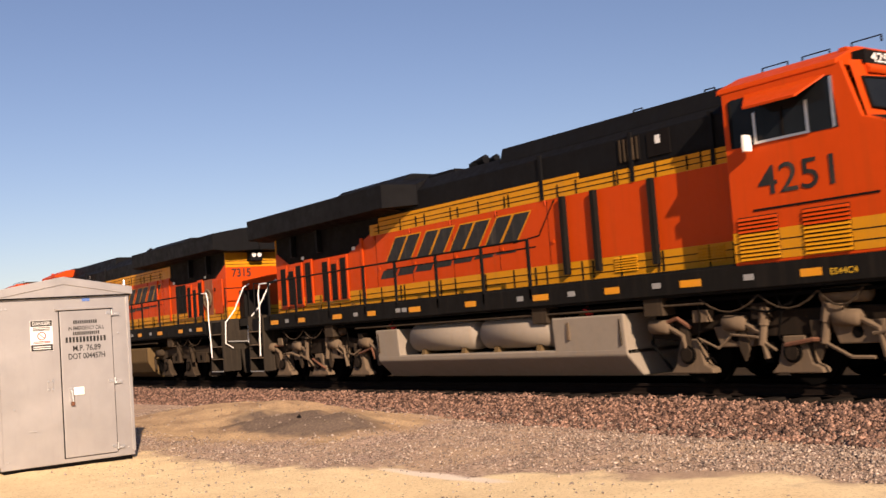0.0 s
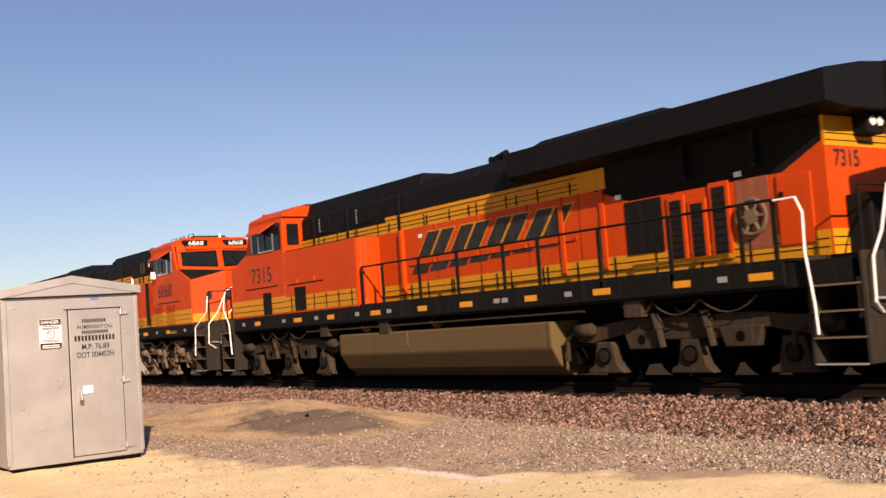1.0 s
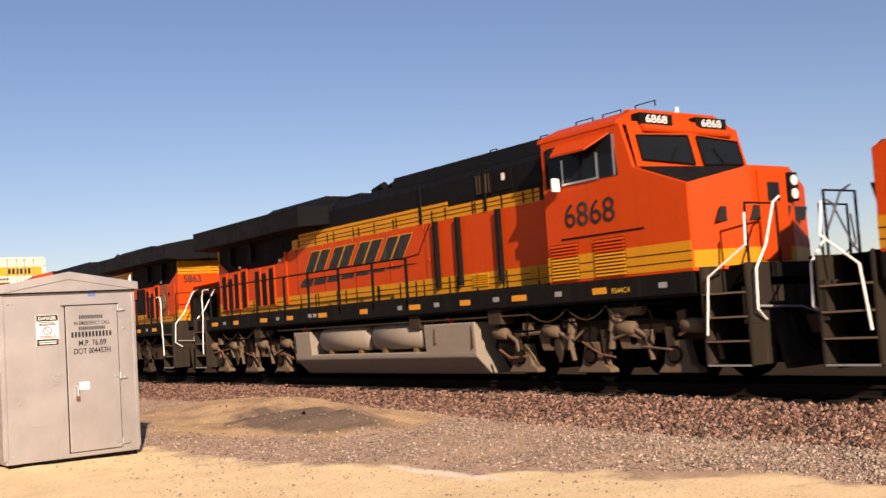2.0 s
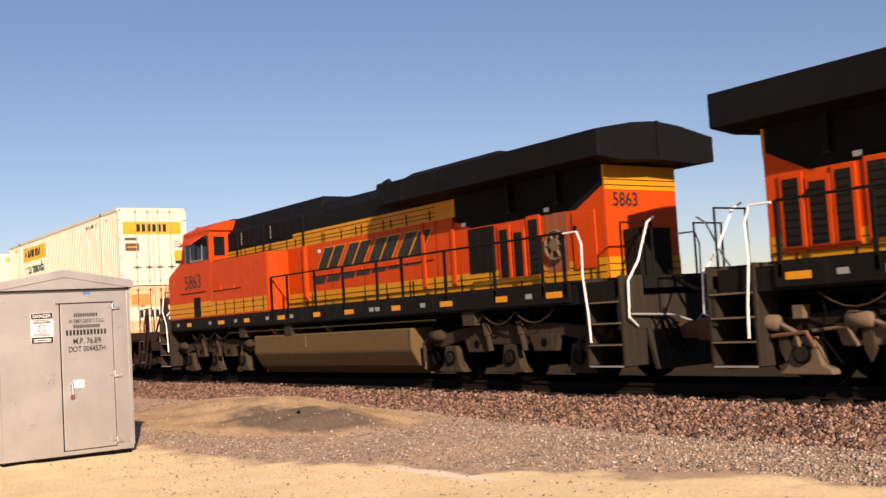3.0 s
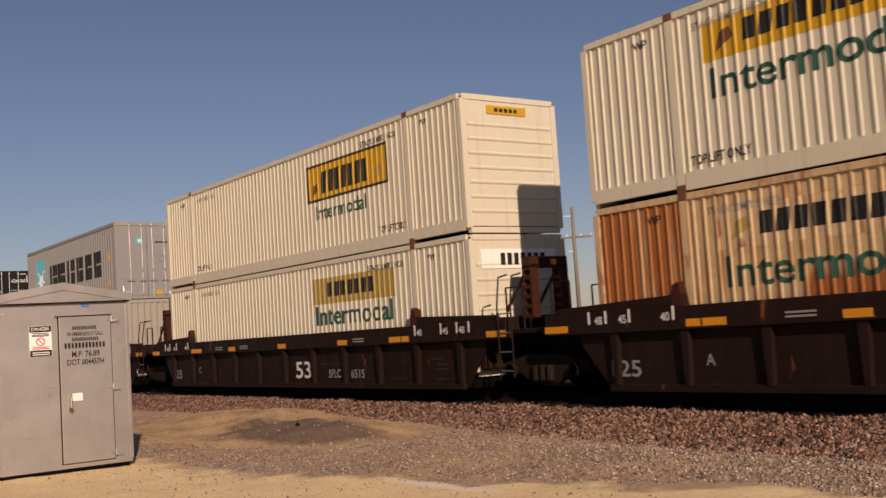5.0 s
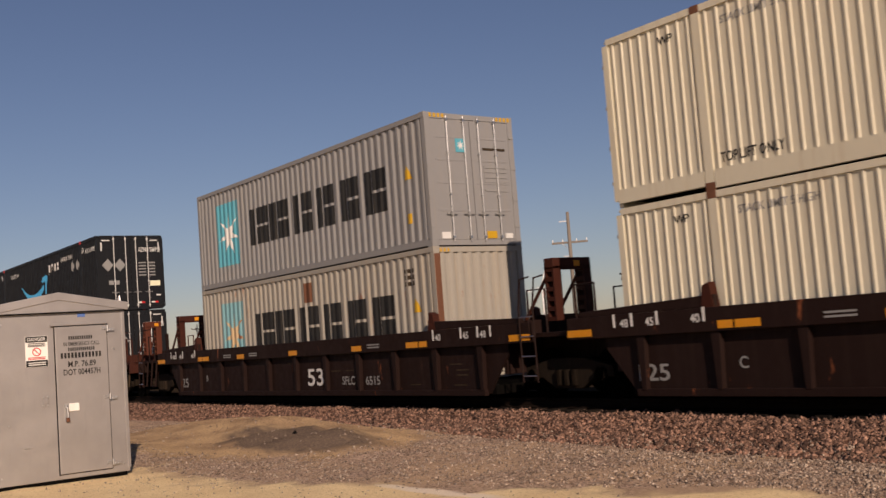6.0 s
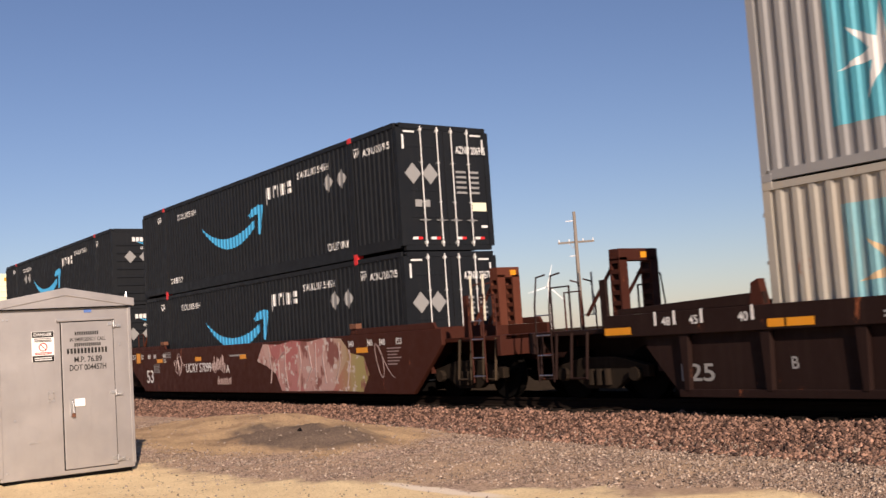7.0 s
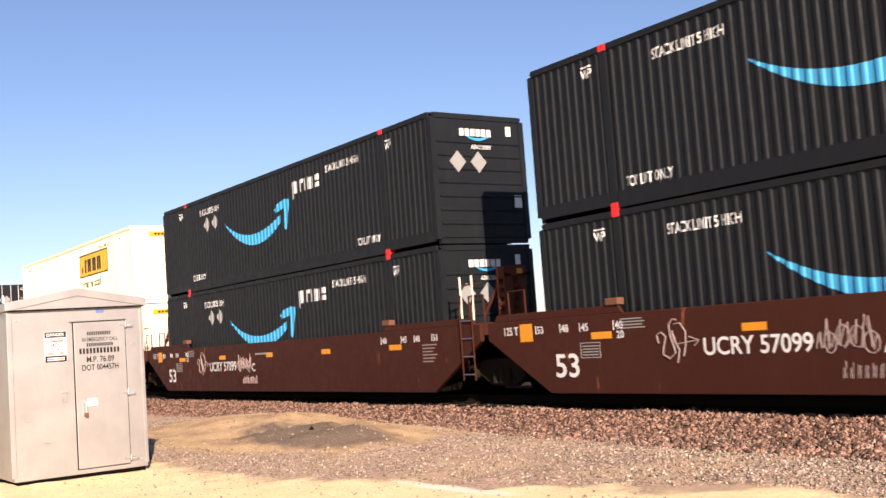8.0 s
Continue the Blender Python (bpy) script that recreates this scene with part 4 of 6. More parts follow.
def bogie(parent, x, dusty=BOGIE):
    """A two-axle truck with side frames."""
    for dx in (-0.89, 0.89):
        wheelset(parent, x + dx, 0.46)
    for s in (-1, 1):
        y0, y1 = s * 0.95, s * 1.10
        frame_side = Form().prism("y", [(x - 1.15, 0.40), (x - 0.70, 0.40), (x - 0.35, 0.20), (x + 0.35, 0.20), (x + 0.70, 0.40), (x + 1.15, 0.40), (x + 1.15, 0.60), (x + 0.4, 0.76), (x - 0.4, 0.76), (x - 1.15, 0.60)], y0, y1)
        part("side_frame", frame_side, dusty, parent, bevel=0.015)
        springs = Form()
        for k in (-0.2, 0, 0.2):
            springs.cyl((x + k, s * 1.12, 0.27), (x + k, s * 1.12, 0.55), 0.075, 8)
        part("spring", springs, BOGIE, parent)
        for dx in (-0.89, 0.89):
            part("bearing_cap", Form().cyl((x + dx, s * 1.08, 0.46), (x + dx, s * 1.20, 0.46), 0.12, 10), dusty, parent)


def portal(parent, x, paintwork, half=0.5):
    """Guide frame above a car's end: two pierced columns and a top plate."""
    for s in (-1, 1):
        y = s * (half - 0.1)
        col = Form()
        for a in (-0.13, 0.09):
            col.box(x + a, x + a + 0.04, y - 0.1, y + 0.1, 1.45, 2.5)
        for k in range(6):
            col.box(x - 0.10, x + 0.10, y - 0.1, y + 0.1, 1.45 + 0.19 * k, 1.53 + 0.19 * k)
        part("column", col, paintwork, parent)
    part("top_plate", Form().box(x - 0.13, x + 0.13, -half, half, 2.44, 2.66), paintwork, parent, bevel=0.01)
    part("reflector", Form().box(x + 0.13, x + 0.136, 0.05, 0.2, 2.49, 2.60), REFLECT, parent)
    for y in (0.1 - half, half - 0.1):
        part("brace", Form().tube([(x - 0.1, y, 2.42), (x - 0.9, y, 1.5)], 0.035), paintwork, parent)


def ladder(parent, x, side, paintwork, z0=0.35, z1=1.7):
    rails = Form()
    y = side * 1.52
    for dx in (-0.2, 0.2):
        rails.tube([(x + dx, y, z0), (x + dx, y, z1), (x + dx, y - side * 0.08, z1 + 0.55), (x + dx, y - side * 0.3, z1 + 0.6)], 0.018)
    part("ladder_rail", rails, paintwork, parent)
    if paintwork is BROWN_RED:
        part("grab_rail", Form().tube([(x - 0.2, y - side * 0.06, 1.55), (x - 0.2, y - side * 0.06, z1 + 0.75)], 0.022).tube([(x + 0.2, y - side * 0.06, 1.55), (x + 0.2, y - side * 0.06, z1 + 0.75)], 0.022), CREAM, parent, "pale grab rails")
    for k in range(4):
        part("rung", Form().cyl((x - 0.2, y, z0 + 0.12 + 0.36 * k), (x + 0.2, y, z0 + 0.12 + 0.36 * k), 0.014, 6), STEEL, parent)


def car_ends(car, front, back, paintwork):
    """front and back: how far the end platforms reach; beyond 10 m it is an outer end with a coupler."""
    for s, reach in ((1, front), (-1, back)):
        a, b = s * 8.25, s * reach
        part("end_platform", Form().box(min(a, b), max(a, b), -1.25, 1.25, 1.16, 1.24), paintwork, car)
        part("centre_sill", Form().box(min(a, b), max(a, b), -0.35, 0.35, 0.72, 1.16), paintwork, car, bevel=0.02)
        part("bulkhead", Form().box(min(a, a + s * 0.1), max(a, a + s * 0.1), -1.3, 1.3, 0.5, 1.5), paintwork, car)
        outer = reach > 10.5
        if outer or s > 0:
            portal(car, s * (9.95 if outer else 8.85), PORTAL_RED if paintwork is BROWN_RED else BROWN_RED, 0.5 if paintwork is BROWN else 0.3)
        for y in (-1.15, 1.15):
            part("platform_rail", Form().tube([(s * (reach - 0.9), y, 1.24), (s * (reach - 0.9), y, 2.05), (s * (reach - 0.4), y, 2.05), (s * (reach - 0.4), y, 1.24)], 0.022), paintwork, car)
        if outer or s > 0:
            ladder(car, s * (reach - 0.55), -1, paintwork)
            ladder(car, s * (reach - 0.55), 1, paintwork)
        bogie(car, s * (reach - 1.5 if outer else reach))
        if outer:
            part("coupler", Form().box(min(s * reach, s * (reach + 0.65)), max(s * reach, s * (reach + 0.65)), -0.14, 0.14, 0.72, 1.0), RUST, car, bevel=0.03)
            part("end_beam", Form().box(min(s * (reach - 0.12), s * reach), max(s * (reach - 0.12), s * reach), -1.4, 1.4, 0.85, 1.24), paintwork, car, bevel=0.01)
            part("brake_stand", Form().box(s * (reach - 1.6) - 0.07, s * (reach - 1.6) + 0.07, -1.0, -0.93, 1.24, 2.1), paintwork, car)
            for dx in (0.25, 1.05):
                for q in (-1.3, 1.3):
                    part("end_step", Form().tube([(s * (reach - dx), q, 1.2), (s * (reach - dx), q * 1.06, 0.4), (s * (reach - dx - 0.4), q * 1.06, 0.4), (s * (reach - dx - 0.4), q, 1.2)], 0.03), TRUCK if paintwork is BROWN_RED else BROWN, car)


def side_writing(car, text, size, x, z, y=-1.5, wide=None, material=None):
    letters(text, size, pose(x, y - 0.005, z, 90, 0, 0), material or LETTER_WHITE, car, wide)


def ribbed_car(centre, front, back, mark):
    car = thing("well_car", "dark brown double-stack well car with ribbed side sills", "rail car", "well cars")
    for s in (-1, 1):
        lo, hi = sorted((s * 1.33, s * 1.37))
        part("side_sheet", Form().prism("y", [(-7.85, 0.14), (7.85, 0.14), (8.5, 0.9), (8.5, 1.3), (-8.5, 1.3), (-8.5, 0.9)], lo, hi), BROWN, car)
        lo, hi = sorted((s * 1.36, s * 1.50))
        part("top_sill", Form().box(-9.3, 9.3, lo, hi, 1.08, 1.45), BROWN, car, bevel=0.012)
        lo, hi = sorted((s * 1.36, s * 1.46))
        part("bottom_sill", Form().box(-7.8, 7.8, lo, hi, 0.10, 0.22), BROWN, car, bevel=0.01)
        for k in range(-5, 6):
            x = 1.535 * k + 0.05
            if abs(x) < 7.8:
                post = Form().prism("y", [(x - 0.05, 0.2), (x + 0.05, 0.2), (x + 0.09, 1.08), (x - 0.09, 1.08)], *sorted((s * 1.37, s * 1.47)))
                part("side_post", post, BROWN, car, bevel=0.008)
        for e in (-1, 1):
            a, b = sorted((e * 6.05, e * 9.0))
            lo, hi = sorted((s * 1.37, s * 1.47))
            part("raised_sill", Form().prism("y", [(a, 1.452), (b, 1.452), (b, 1.54 if e > 0 else 1.64), (a, 1.64 if e > 0 else 1.54)], lo, hi), BROWN, car, bevel=0.01)
            part("guide", Form().prism("y", [(e * 6.05, 1.45), (e * 6.3, 1.45), (e * 6.25, 1.78), (e * 6.12, 1.83)], *sorted((s * 1.32, s * 1.48))), BROWN_RED, car)
            for x, wd in ((5.45, 0.45), (5.86, 0.28), (9.0, 0.6)):
                part("reflector", Form().box(e * x - wd / 2, e * x + wd / 2, *sorted((s * 1.50, s * 1.505)), 1.12, 1.24), REFLECT, car)
            for x in (6.25, 7.2, 7.75, 8.15):
                part("length_mark", Form().box(e * x - 0.025, e * x + 0.025, *sorted((s * 1.50, s * 1.504)), 1.24, 1.46), LETTER_WHITE, car)
        for x in (-3.05, 0.05, 3.17):
            part("reflector", Form().box(x - 0.22, x + 0.22, *sorted((s * 1.50, s * 1.505)), 1.12, 1.24), REFLECT, car)
        for x in (-3.93, -2.26, 3.9):
            for zz in (1.17, 1.23):
                part("lettering_bar", Form().box(x - 0.25, x + 0.25, *sorted((s * 1.50, s * 1.503)), zz, zz + 0.03), DIAMOND, car)
    part("floor_beam", Form().box(-8, 8, -1.33, 1.33, 0.12, 0.30), UNDER, car)
    side_writing(car, "53", 0.40, 0.94, 0.55, -1.372, 0.80)
    side_writing(car, "SFLC", 0.19, 2.53, 0.45, -1.372, 0.58, DIAMOND)
    side_writing(car, "6515", 0.19, 3.60, 0.44, -1.372, 0.60, DIAMOND)
    side_writing(car, "125", 0.26, -7.47, 0.48, -1.372, 0.66, DIAMOND)
    side_writing(car, mark, 0.17, -5.68, 0.60, -1.372, None, DIAMOND)
    for x, e in (("40", 6.42), ("45", 7.36), ("48", 7.92)):
        side_writing(car, x, 0.13, e, 1.30, -1.502)
        side_writing(car, x, 0.13, -e, 1.30, -1.502)
    for x, zz in ((1.95, 0.67), (2.6, 0.67), (5.3, 0.32), (6.8, 0.72), (-0.3, 0.9), (7.0, 0.6), (7.0, 0.5), (6.9, 0.3)):
        part("lettering_bar", Form().box(x - 0.2, x + 0.2, -1.374, -1.37, zz, zz + 0.025), TRUCK, car)
    rng = random.Random(int(centre * 10))
    if centre > 10:
        for x0, x1 in ((-2.2, -0.9), (0.2, 1.4)):
            for k in range(14):
                x = rng.uniform(x0, x1)
                part("scrawl", Form().tube([(x, -1.506, rng.uniform(1.22, 1.42)), (x + rng.uniform(-0.15, 0.15), -1.506, rng.uniform(1.22, 1.42))], 0.009, 5), paint("violet_spray_paint", (0.14, 0.13, 0.24), 0.6) if k == 0 else bpy.data.materials["violet_spray_paint"], car)
    car_ends(car, front, back, BROWN)
    CARS.append((car, centre))


def smooth_car(centre, front, back, mark, tagged_side):
    car = thing("well_car", "red-brown double-stack well car with smooth sides" + (" and pink graffiti" if tagged_side else ""), "rail car", "well cars")
    for s in (-1, 1):
        lo, hi = sorted((s * 1.40, s * 1.50))
        part("side_sill", Form().prism("y", [(-7.85 if back < 10.5 else -8.45, 0.10), (7.85 if front < 10.5 else 8.45, 0.10), (9.6, 1.12), (9.6, 1.46), (-9.6, 1.46), (-9.6, 1.12)], lo, hi), BROWN_RED, car, bevel=0.015)
        for e in (-1, 1):
            a, b = sorted((e * 5.9, e * 9.4))
            part("raised_sill", Form().prism("y", [(a, 1.462), (b, 1.462), (b - 0.1, 1.60), (a + 0.1, 1.60)], *sorted((s * 1.42, s * 1.49))), BROWN_RED, car, bevel=0.01)
            part("guide", Form().box(*sorted((e * 5.95, e * 6.25)), *sorted((s * 1.36, s * 1.52)), 1.60, 1.72), RUST, car, bevel=0.01)
            for x, zz, wd in ((6.42, 1.04, 0.5), (3.2, 1.04, 0.45)) + (((8.43, 1.06, 0.36),) if e < 0 else ()):
                part("reflector", Form().box(e * x - wd / 2, e * x + wd / 2, *sorted((s * 1.50, s * 1.505)), zz, zz + (0.33 if x > 8 else 0.12)), REFLECT, car)
            for x, t in ((5.98, "40"), (6.82, "45"), (7.34, "48"), (8.02, "53")):
                if s < 0:
                    side_writing(car, t, 0.13, e * x, 1.26, -1.502)
                part("length_mark", Form().box(e * x - 0.14, e * x - 0.12, *sorted((s * 1.50, s * 1.504)), 1.18, 1.34), LETTER_WHITE, car)
    part("floor_beam", Form().box(-8, 8, -1.40, 1.40, 0.12, 0.30), UNDER, car)
    side_writing(car, "53", 0.40, -7.35, 0.60, wide=0.62)
    part("reflector", Form().box(-0.2, 0.2, -1.505, -1.5, 1.04, 1.16), REFLECT, car)
    side_writing(car, "20", 0.12, -5.96, 1.10, -1.502)
    side_writing(car, "UCRY 57099", 0.26, -3.2, 0.84, wide=1.96)
    side_writing(car, mark, 0.22, -1.05, 0.78)
    side_writing(car, "125 T", 0.15, -8.87, 1.27, wide=0.42)
    for k in range(6):
        part("lettering_bar", Form().box(7.5, 8.05 - 0.08 * (k % 3), -1.504, -1.5, 1.10 - 0.07 * k, 1.125 - 0.07 * k), GRAFFITI_WHITE, car)
    for k in range(4):
        part("lettering_bar", Form().box(-5.95, -5.45 + 0.06 * (k % 2), -1.504, -1.5, 1.34 - 0.05 * k, 1.36 - 0.05 * k), DIAMOND, car)
    part("lettering_bar", Form().box(-0.9, 0.1, -1.504, -1.5, 1.12, 1.17), DIAMOND, car)
    for x0, x1, z0, z1 in ((-6.97, -6.47, 0.72, 0.735), (-6.97, -6.47, 0.975, 0.99), (-6.97, -6.955, 0.735, 0.975), (-6.485, -6.47, 0.735, 0.975)):
        part("stencil_border", Form().box(x0, x1, -1.504, -1.5, z0, z1), DIAMOND, car)
    for k in range(4):
        part("lettering_bar", Form().box(-6.92, -6.52, -1.504, -1.5, 0.765 + 0.05 * k, 0.785 + 0.05 * k), DIAMOND, car)
    rng = random.Random(int(-centre))
    def swirl(x0, z0, kx, kz, n, turns, name="scrawl"):
        pts = [(x0 + kx * math.sin(turns * u + 0.3) + kx * 0.7 * u, -1.504, z0 + kz * math.cos(turns * 1.37 * u)) for u in [i / n * 3 for i in range(n + 1)]]
        part(name, Form().tube(pts, 0.007, 5), GRAFFITI_WHITE, car, "thin sprayed white scrawl")
    # a looped scrawl with an arrow, and a dense tag with a fainter one below it
    loops = (((0.06, 0.46), (0.02, 0.65), (0.13, 0.72), (0.24, 0.6), (0.17, 0.37), (0.15, 0.2), (0.30, 0.09), (0.45, 0.23), (0.34, 0.65), (0.33, 0.88), (0.42, 1.0), (0.52, 0.98)),
             ((0.46, 0.88), (0.6, 0.9), (0.71, 0.7), (0.70, 0.42), (0.63, 0.14)), ((0.39, 0.74), (0.46, 0.46), (0.54, 0.28), (0.48, 0.0)),
             ((0.48, 0.42), (1.0, 0.49)), ((0.78, 0.58), (1.0, 0.49), (0.89, 0.37)))
    for line in loops:
        part("scrawl", Form().tube([(-5.16 + 0.89 * u, -1.504, 0.60 + 0.69 * w) for u, w in line], 0.015, 5), GRAFFITI_WHITE, car, "thin sprayed white scrawl")
    for k in range(9):
        x = -2.16 + 0.105 * k
        zig = [(x + 0.05 * rng.uniform(-1, 1) + 0.035 * i, -1.504, 0.68 + (0.46 if i % 2 else 0.10) * rng.uniform(0.3, 1.1)) for i in range(4)]
        part("scrawl", Form().tube(zig, 0.011, 5), GRAFFITI_WHITE, car)
        ring = [(x + 0.1 + 0.09 * math.cos(a) * (1 + 0.05 * k), -1.504, 0.86 + 0.15 * math.sin(a) + 0.06 * math.cos(2.3 * k)) for a in [0.7 * i for i in range(10)]]
        if k % 2:
            part("scrawl", Form().tube(ring, 0.010, 5), GRAFFITI_WHITE, car)
        low = [(-1.8 + 0.11 * k + 0.02 * i, -1.504, 0.33 + (0.2 if i % 2 else 0.0) * rng.uniform(0.7, 1.2)) for i in range(4)]
        part("scrawl", Form().tube(low, 0.008, 4), GRAFFITI_WHITE, car)
    if tagged_side:
        outline = [(0.9, 0.95), (1.3, 1.40), (2.2, 1.36), (3.0, 1.44), (3.9, 1.38), (4.6, 1.45), (5.5, 1.40), (5.9, 1.05), (6.5, 0.95), (6.7, 0.55), (6.4, 0.15), (5.0, 0.17), (3.2, 0.15), (2.3, 0.16), (2.0, 0.6), (1.5, 0.8)]
        part("graffiti", flat(outline, -1.506), GRAFFITI, car, "faded pink and cream sprayed letters")
        for k in range(9):
            x = 1.7 + 0.5 * k
            part("graffiti_line", Form().tube([(x, -1.509, rng.uniform(0.2, 0.5)), (x + rng.uniform(-0.2, 0.3), -1.509, rng.uniform(0.7, 1.0)), (x + rng.uniform(-0.1, 0.4), -1.509, rng.uniform(1.1, 1.38))], 0.018, 5), GRAFFITI_WHITE, car)
        swirl(6.9, 0.85, 0.3, 0.38, 40, 2.3)
    car_ends(car, front, back, BROWN_RED)
    CARS.append((car, centre))

# ---- locomotives ----

LOCOS = []


def six_wheel_truck(parent, x, pale):
    """Three axles on a cast frame, thick with dust on the pale ones; pale dusty axle-box castings, side beams, springs and brake cylinders."""
    cast = PALE_DUST if pale else TRUCK
    for dx in (-1.95, 0.0, 1.95):
        for s in (-1, 1):
            box = Form().prism("y", [(x + dx - 0.42, 0.20), (x + dx + 0.46, 0.20), (x + dx + 0.44, 0.28), (x + dx + 0.30, 0.34), (x + dx + 0.20, 0.74), (x + dx - 0.16, 0.74), (x + dx - 0.28, 0.34)], *sorted((s * 1.0, s * 1.20)))
            part("axle_box", box, cast, parent, bevel=0.02)
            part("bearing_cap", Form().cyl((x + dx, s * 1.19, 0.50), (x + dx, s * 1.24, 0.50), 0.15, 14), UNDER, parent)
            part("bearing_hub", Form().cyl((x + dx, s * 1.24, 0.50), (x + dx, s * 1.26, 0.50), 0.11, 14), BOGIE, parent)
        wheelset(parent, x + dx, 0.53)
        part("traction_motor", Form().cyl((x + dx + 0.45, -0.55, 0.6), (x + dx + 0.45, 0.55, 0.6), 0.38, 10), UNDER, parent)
    for s in (-1, 1):
        beam = Form().prism("y", [(x - 2.75, 0.78), (x - 2.3, 0.72), (x - 1.5, 0.88), (x - 0.5, 0.74), (x + 0.5, 0.74), (x + 1.4, 0.88), (x + 2.3, 0.72), (x + 2.75, 0.78), (x + 2.75, 0.98), (x + 1.2, 1.12), (x - 1.2, 1.12), (x - 2.75, 0.98)], *sorted((s * 1.02, s * 1.16)))
        part("side_beam", beam, BOGIE if pale else TRUCK, parent, bevel=0.02)
        for dx in ((-2.45, -0.95, 0.95, 2.4) if pale else (-2.45, 2.4)):
            part("brake_cylinder", Form().cyl((x + dx - 0.2, s * 1.22, 0.97), (x + dx + 0.16, s * 1.22, 0.95), 0.12, 12, bulge=0.04), cast, parent, smooth=True)
            part("brake_lever", Form().tube([(x + dx + 0.16, s * 1.24, 0.95), (x + dx + 0.45, s * 1.24, 0.80), (x + dx + 0.5, s * 1.2, 0.42)], 0.045, 6), cast, parent)
            part("brake_shoe", Form().box(x + dx + 0.38, x + dx + 0.52, *sorted((s * 0.78, s * 1.1)), 0.35, 0.65), UNDER, parent)
        for dx in (-0.5, 0.55):
            part("damper", Form().cyl((x + dx, s * 1.24, 0.62), (x + dx + 0.12, s * 1.24, 1.18), 0.06, 8).cyl((x + dx + 0.06, s * 1.24, 0.92), (x + dx + 0.12, s * 1.24, 1.18), 0.085, 8), cast, parent)
        # slack chains of hose hung below the sill
        for a, b in ((-1.5, -0.4), (-0.4, 0.6), (0.6, 1.3)):
            sag = [(x + a + (b - a) * q / 6, s * 1.36, 1.36 - 0.9 * (q / 6) * (1 - q / 6)) for q in range(7)]
            part("hanging_hose", Form().tube(sag, 0.016, 6), TRUCK, parent)
        for dx in (-1.0, 1.05):
            part("frame_casting", Form().prism("y", [(x + dx - 0.42, 0.92), (x + dx + 0.42, 0.92), (x + dx + 0.30, 0.60), (x + dx - 0.30, 0.60)], *sorted((s * 1.05, s * 1.20))), cast, parent, bevel=0.02)
            # Flat near-black disc drawn for the shaded hole in the casting.
            part("casting_hole", Form().cyl((x + dx, s * 1.19, 0.76), (x + dx, s * 1.207, 0.76), 0.085, 12), UNDER, parent)
        part("sand_pipe", Form().tube([(x + 2.6, s * 1.1, 1.2), (x + 2.7, s * 1.15, 0.8), (x + 2.5, s * 0.95, 0.25)], 0.025, 6).tube([(x - 2.6, s * 1.1, 1.2), (x - 2.75, s * 1.15, 0.7), (x - 2.55, s * 0.95, 0.25)], 0.025, 6), UNDER, parent)
        part("cable", Form().tube([(x - 0.9, s * 1.3, 1.42), (x - 0.7, s * 1.32, 1.18), (x - 0.3, s * 1.32, 1.10), (x + 0.1, s * 1.32, 1.2), (x + 0.3, s * 1.3, 1.42)], 0.02, 6), UNDER, parent)


def truck_fittings(parent, x, seed):
    """Rigging on a truck's side: pull rods, hangers, slack adjusters, sand hoses and small boxes."""
    r = random.Random(seed)
    for s in (-1, 1):
        for k in range(7):
            a = x - 2.5 + 0.78 * k + r.uniform(-0.12, 0.12)
            z = r.uniform(0.55, 1.05)
            part("pull_rod", Form().tube([(a, s * 1.25, z), (a + r.uniform(0.3, 0.6), s * 1.27, z + r.uniform(-0.22, 0.16)), (a + r.uniform(0.55, 0.8), s * 1.22, z + r.uniform(-0.3, 0.1))], r.uniform(0.018, 0.035), 6), PALE_DUST if k % 3 else RUST, parent)
        for k in range(4):
            a = x - 2.1 + 1.3 * k + r.uniform(-0.2, 0.2)
            part("hanger", Form().prism("y", [(a - 0.10, 0.95), (a + 0.07, 0.95), (a + 0.12, 0.55), (a + 0.02, 0.38), (a - 0.06, 0.55)], *sorted((s * 1.17, s * 1.23))), TRUCK, parent, bevel=0.01)
            part("bracket_box", Form().box(a + 0.25, a + 0.25 + r.uniform(0.14, 0.3), *sorted((s * 1.12, s * 1.30)), 1.0, 1.0 + r.uniform(0.12, 0.26)), BOGIE if k % 2 else PALE_DUST, parent, bevel=0.012)
        for k in range(3):
            a = x - 1.7 + 1.7 * k + r.uniform(-0.2, 0.2)
            part("sand_hose", Form().tube([(a, s * 1.32, 1.40), (a + 0.08, s * 1.34, 1.1), (a - 0.05, s * 1.28, 0.75), (a + 0.12, s * 1.1, 0.35)], 0.017, 5), UNDER, parent)
        part("air_reservoir", Form().cyl((x + 0.55, s * 1.15, 1.28), (x + 1.25, s * 1.15, 1.28), 0.12, 12, bulge=0.04), PALE_DUST, parent, smooth=True)


def seams(parent, x0, x1, z, s, y, r=0.012):
    part("trim_line", Form().box(x0, x1, *sorted((s * y, s * (y + 0.006))), z - r, z + r), SEAM, parent)


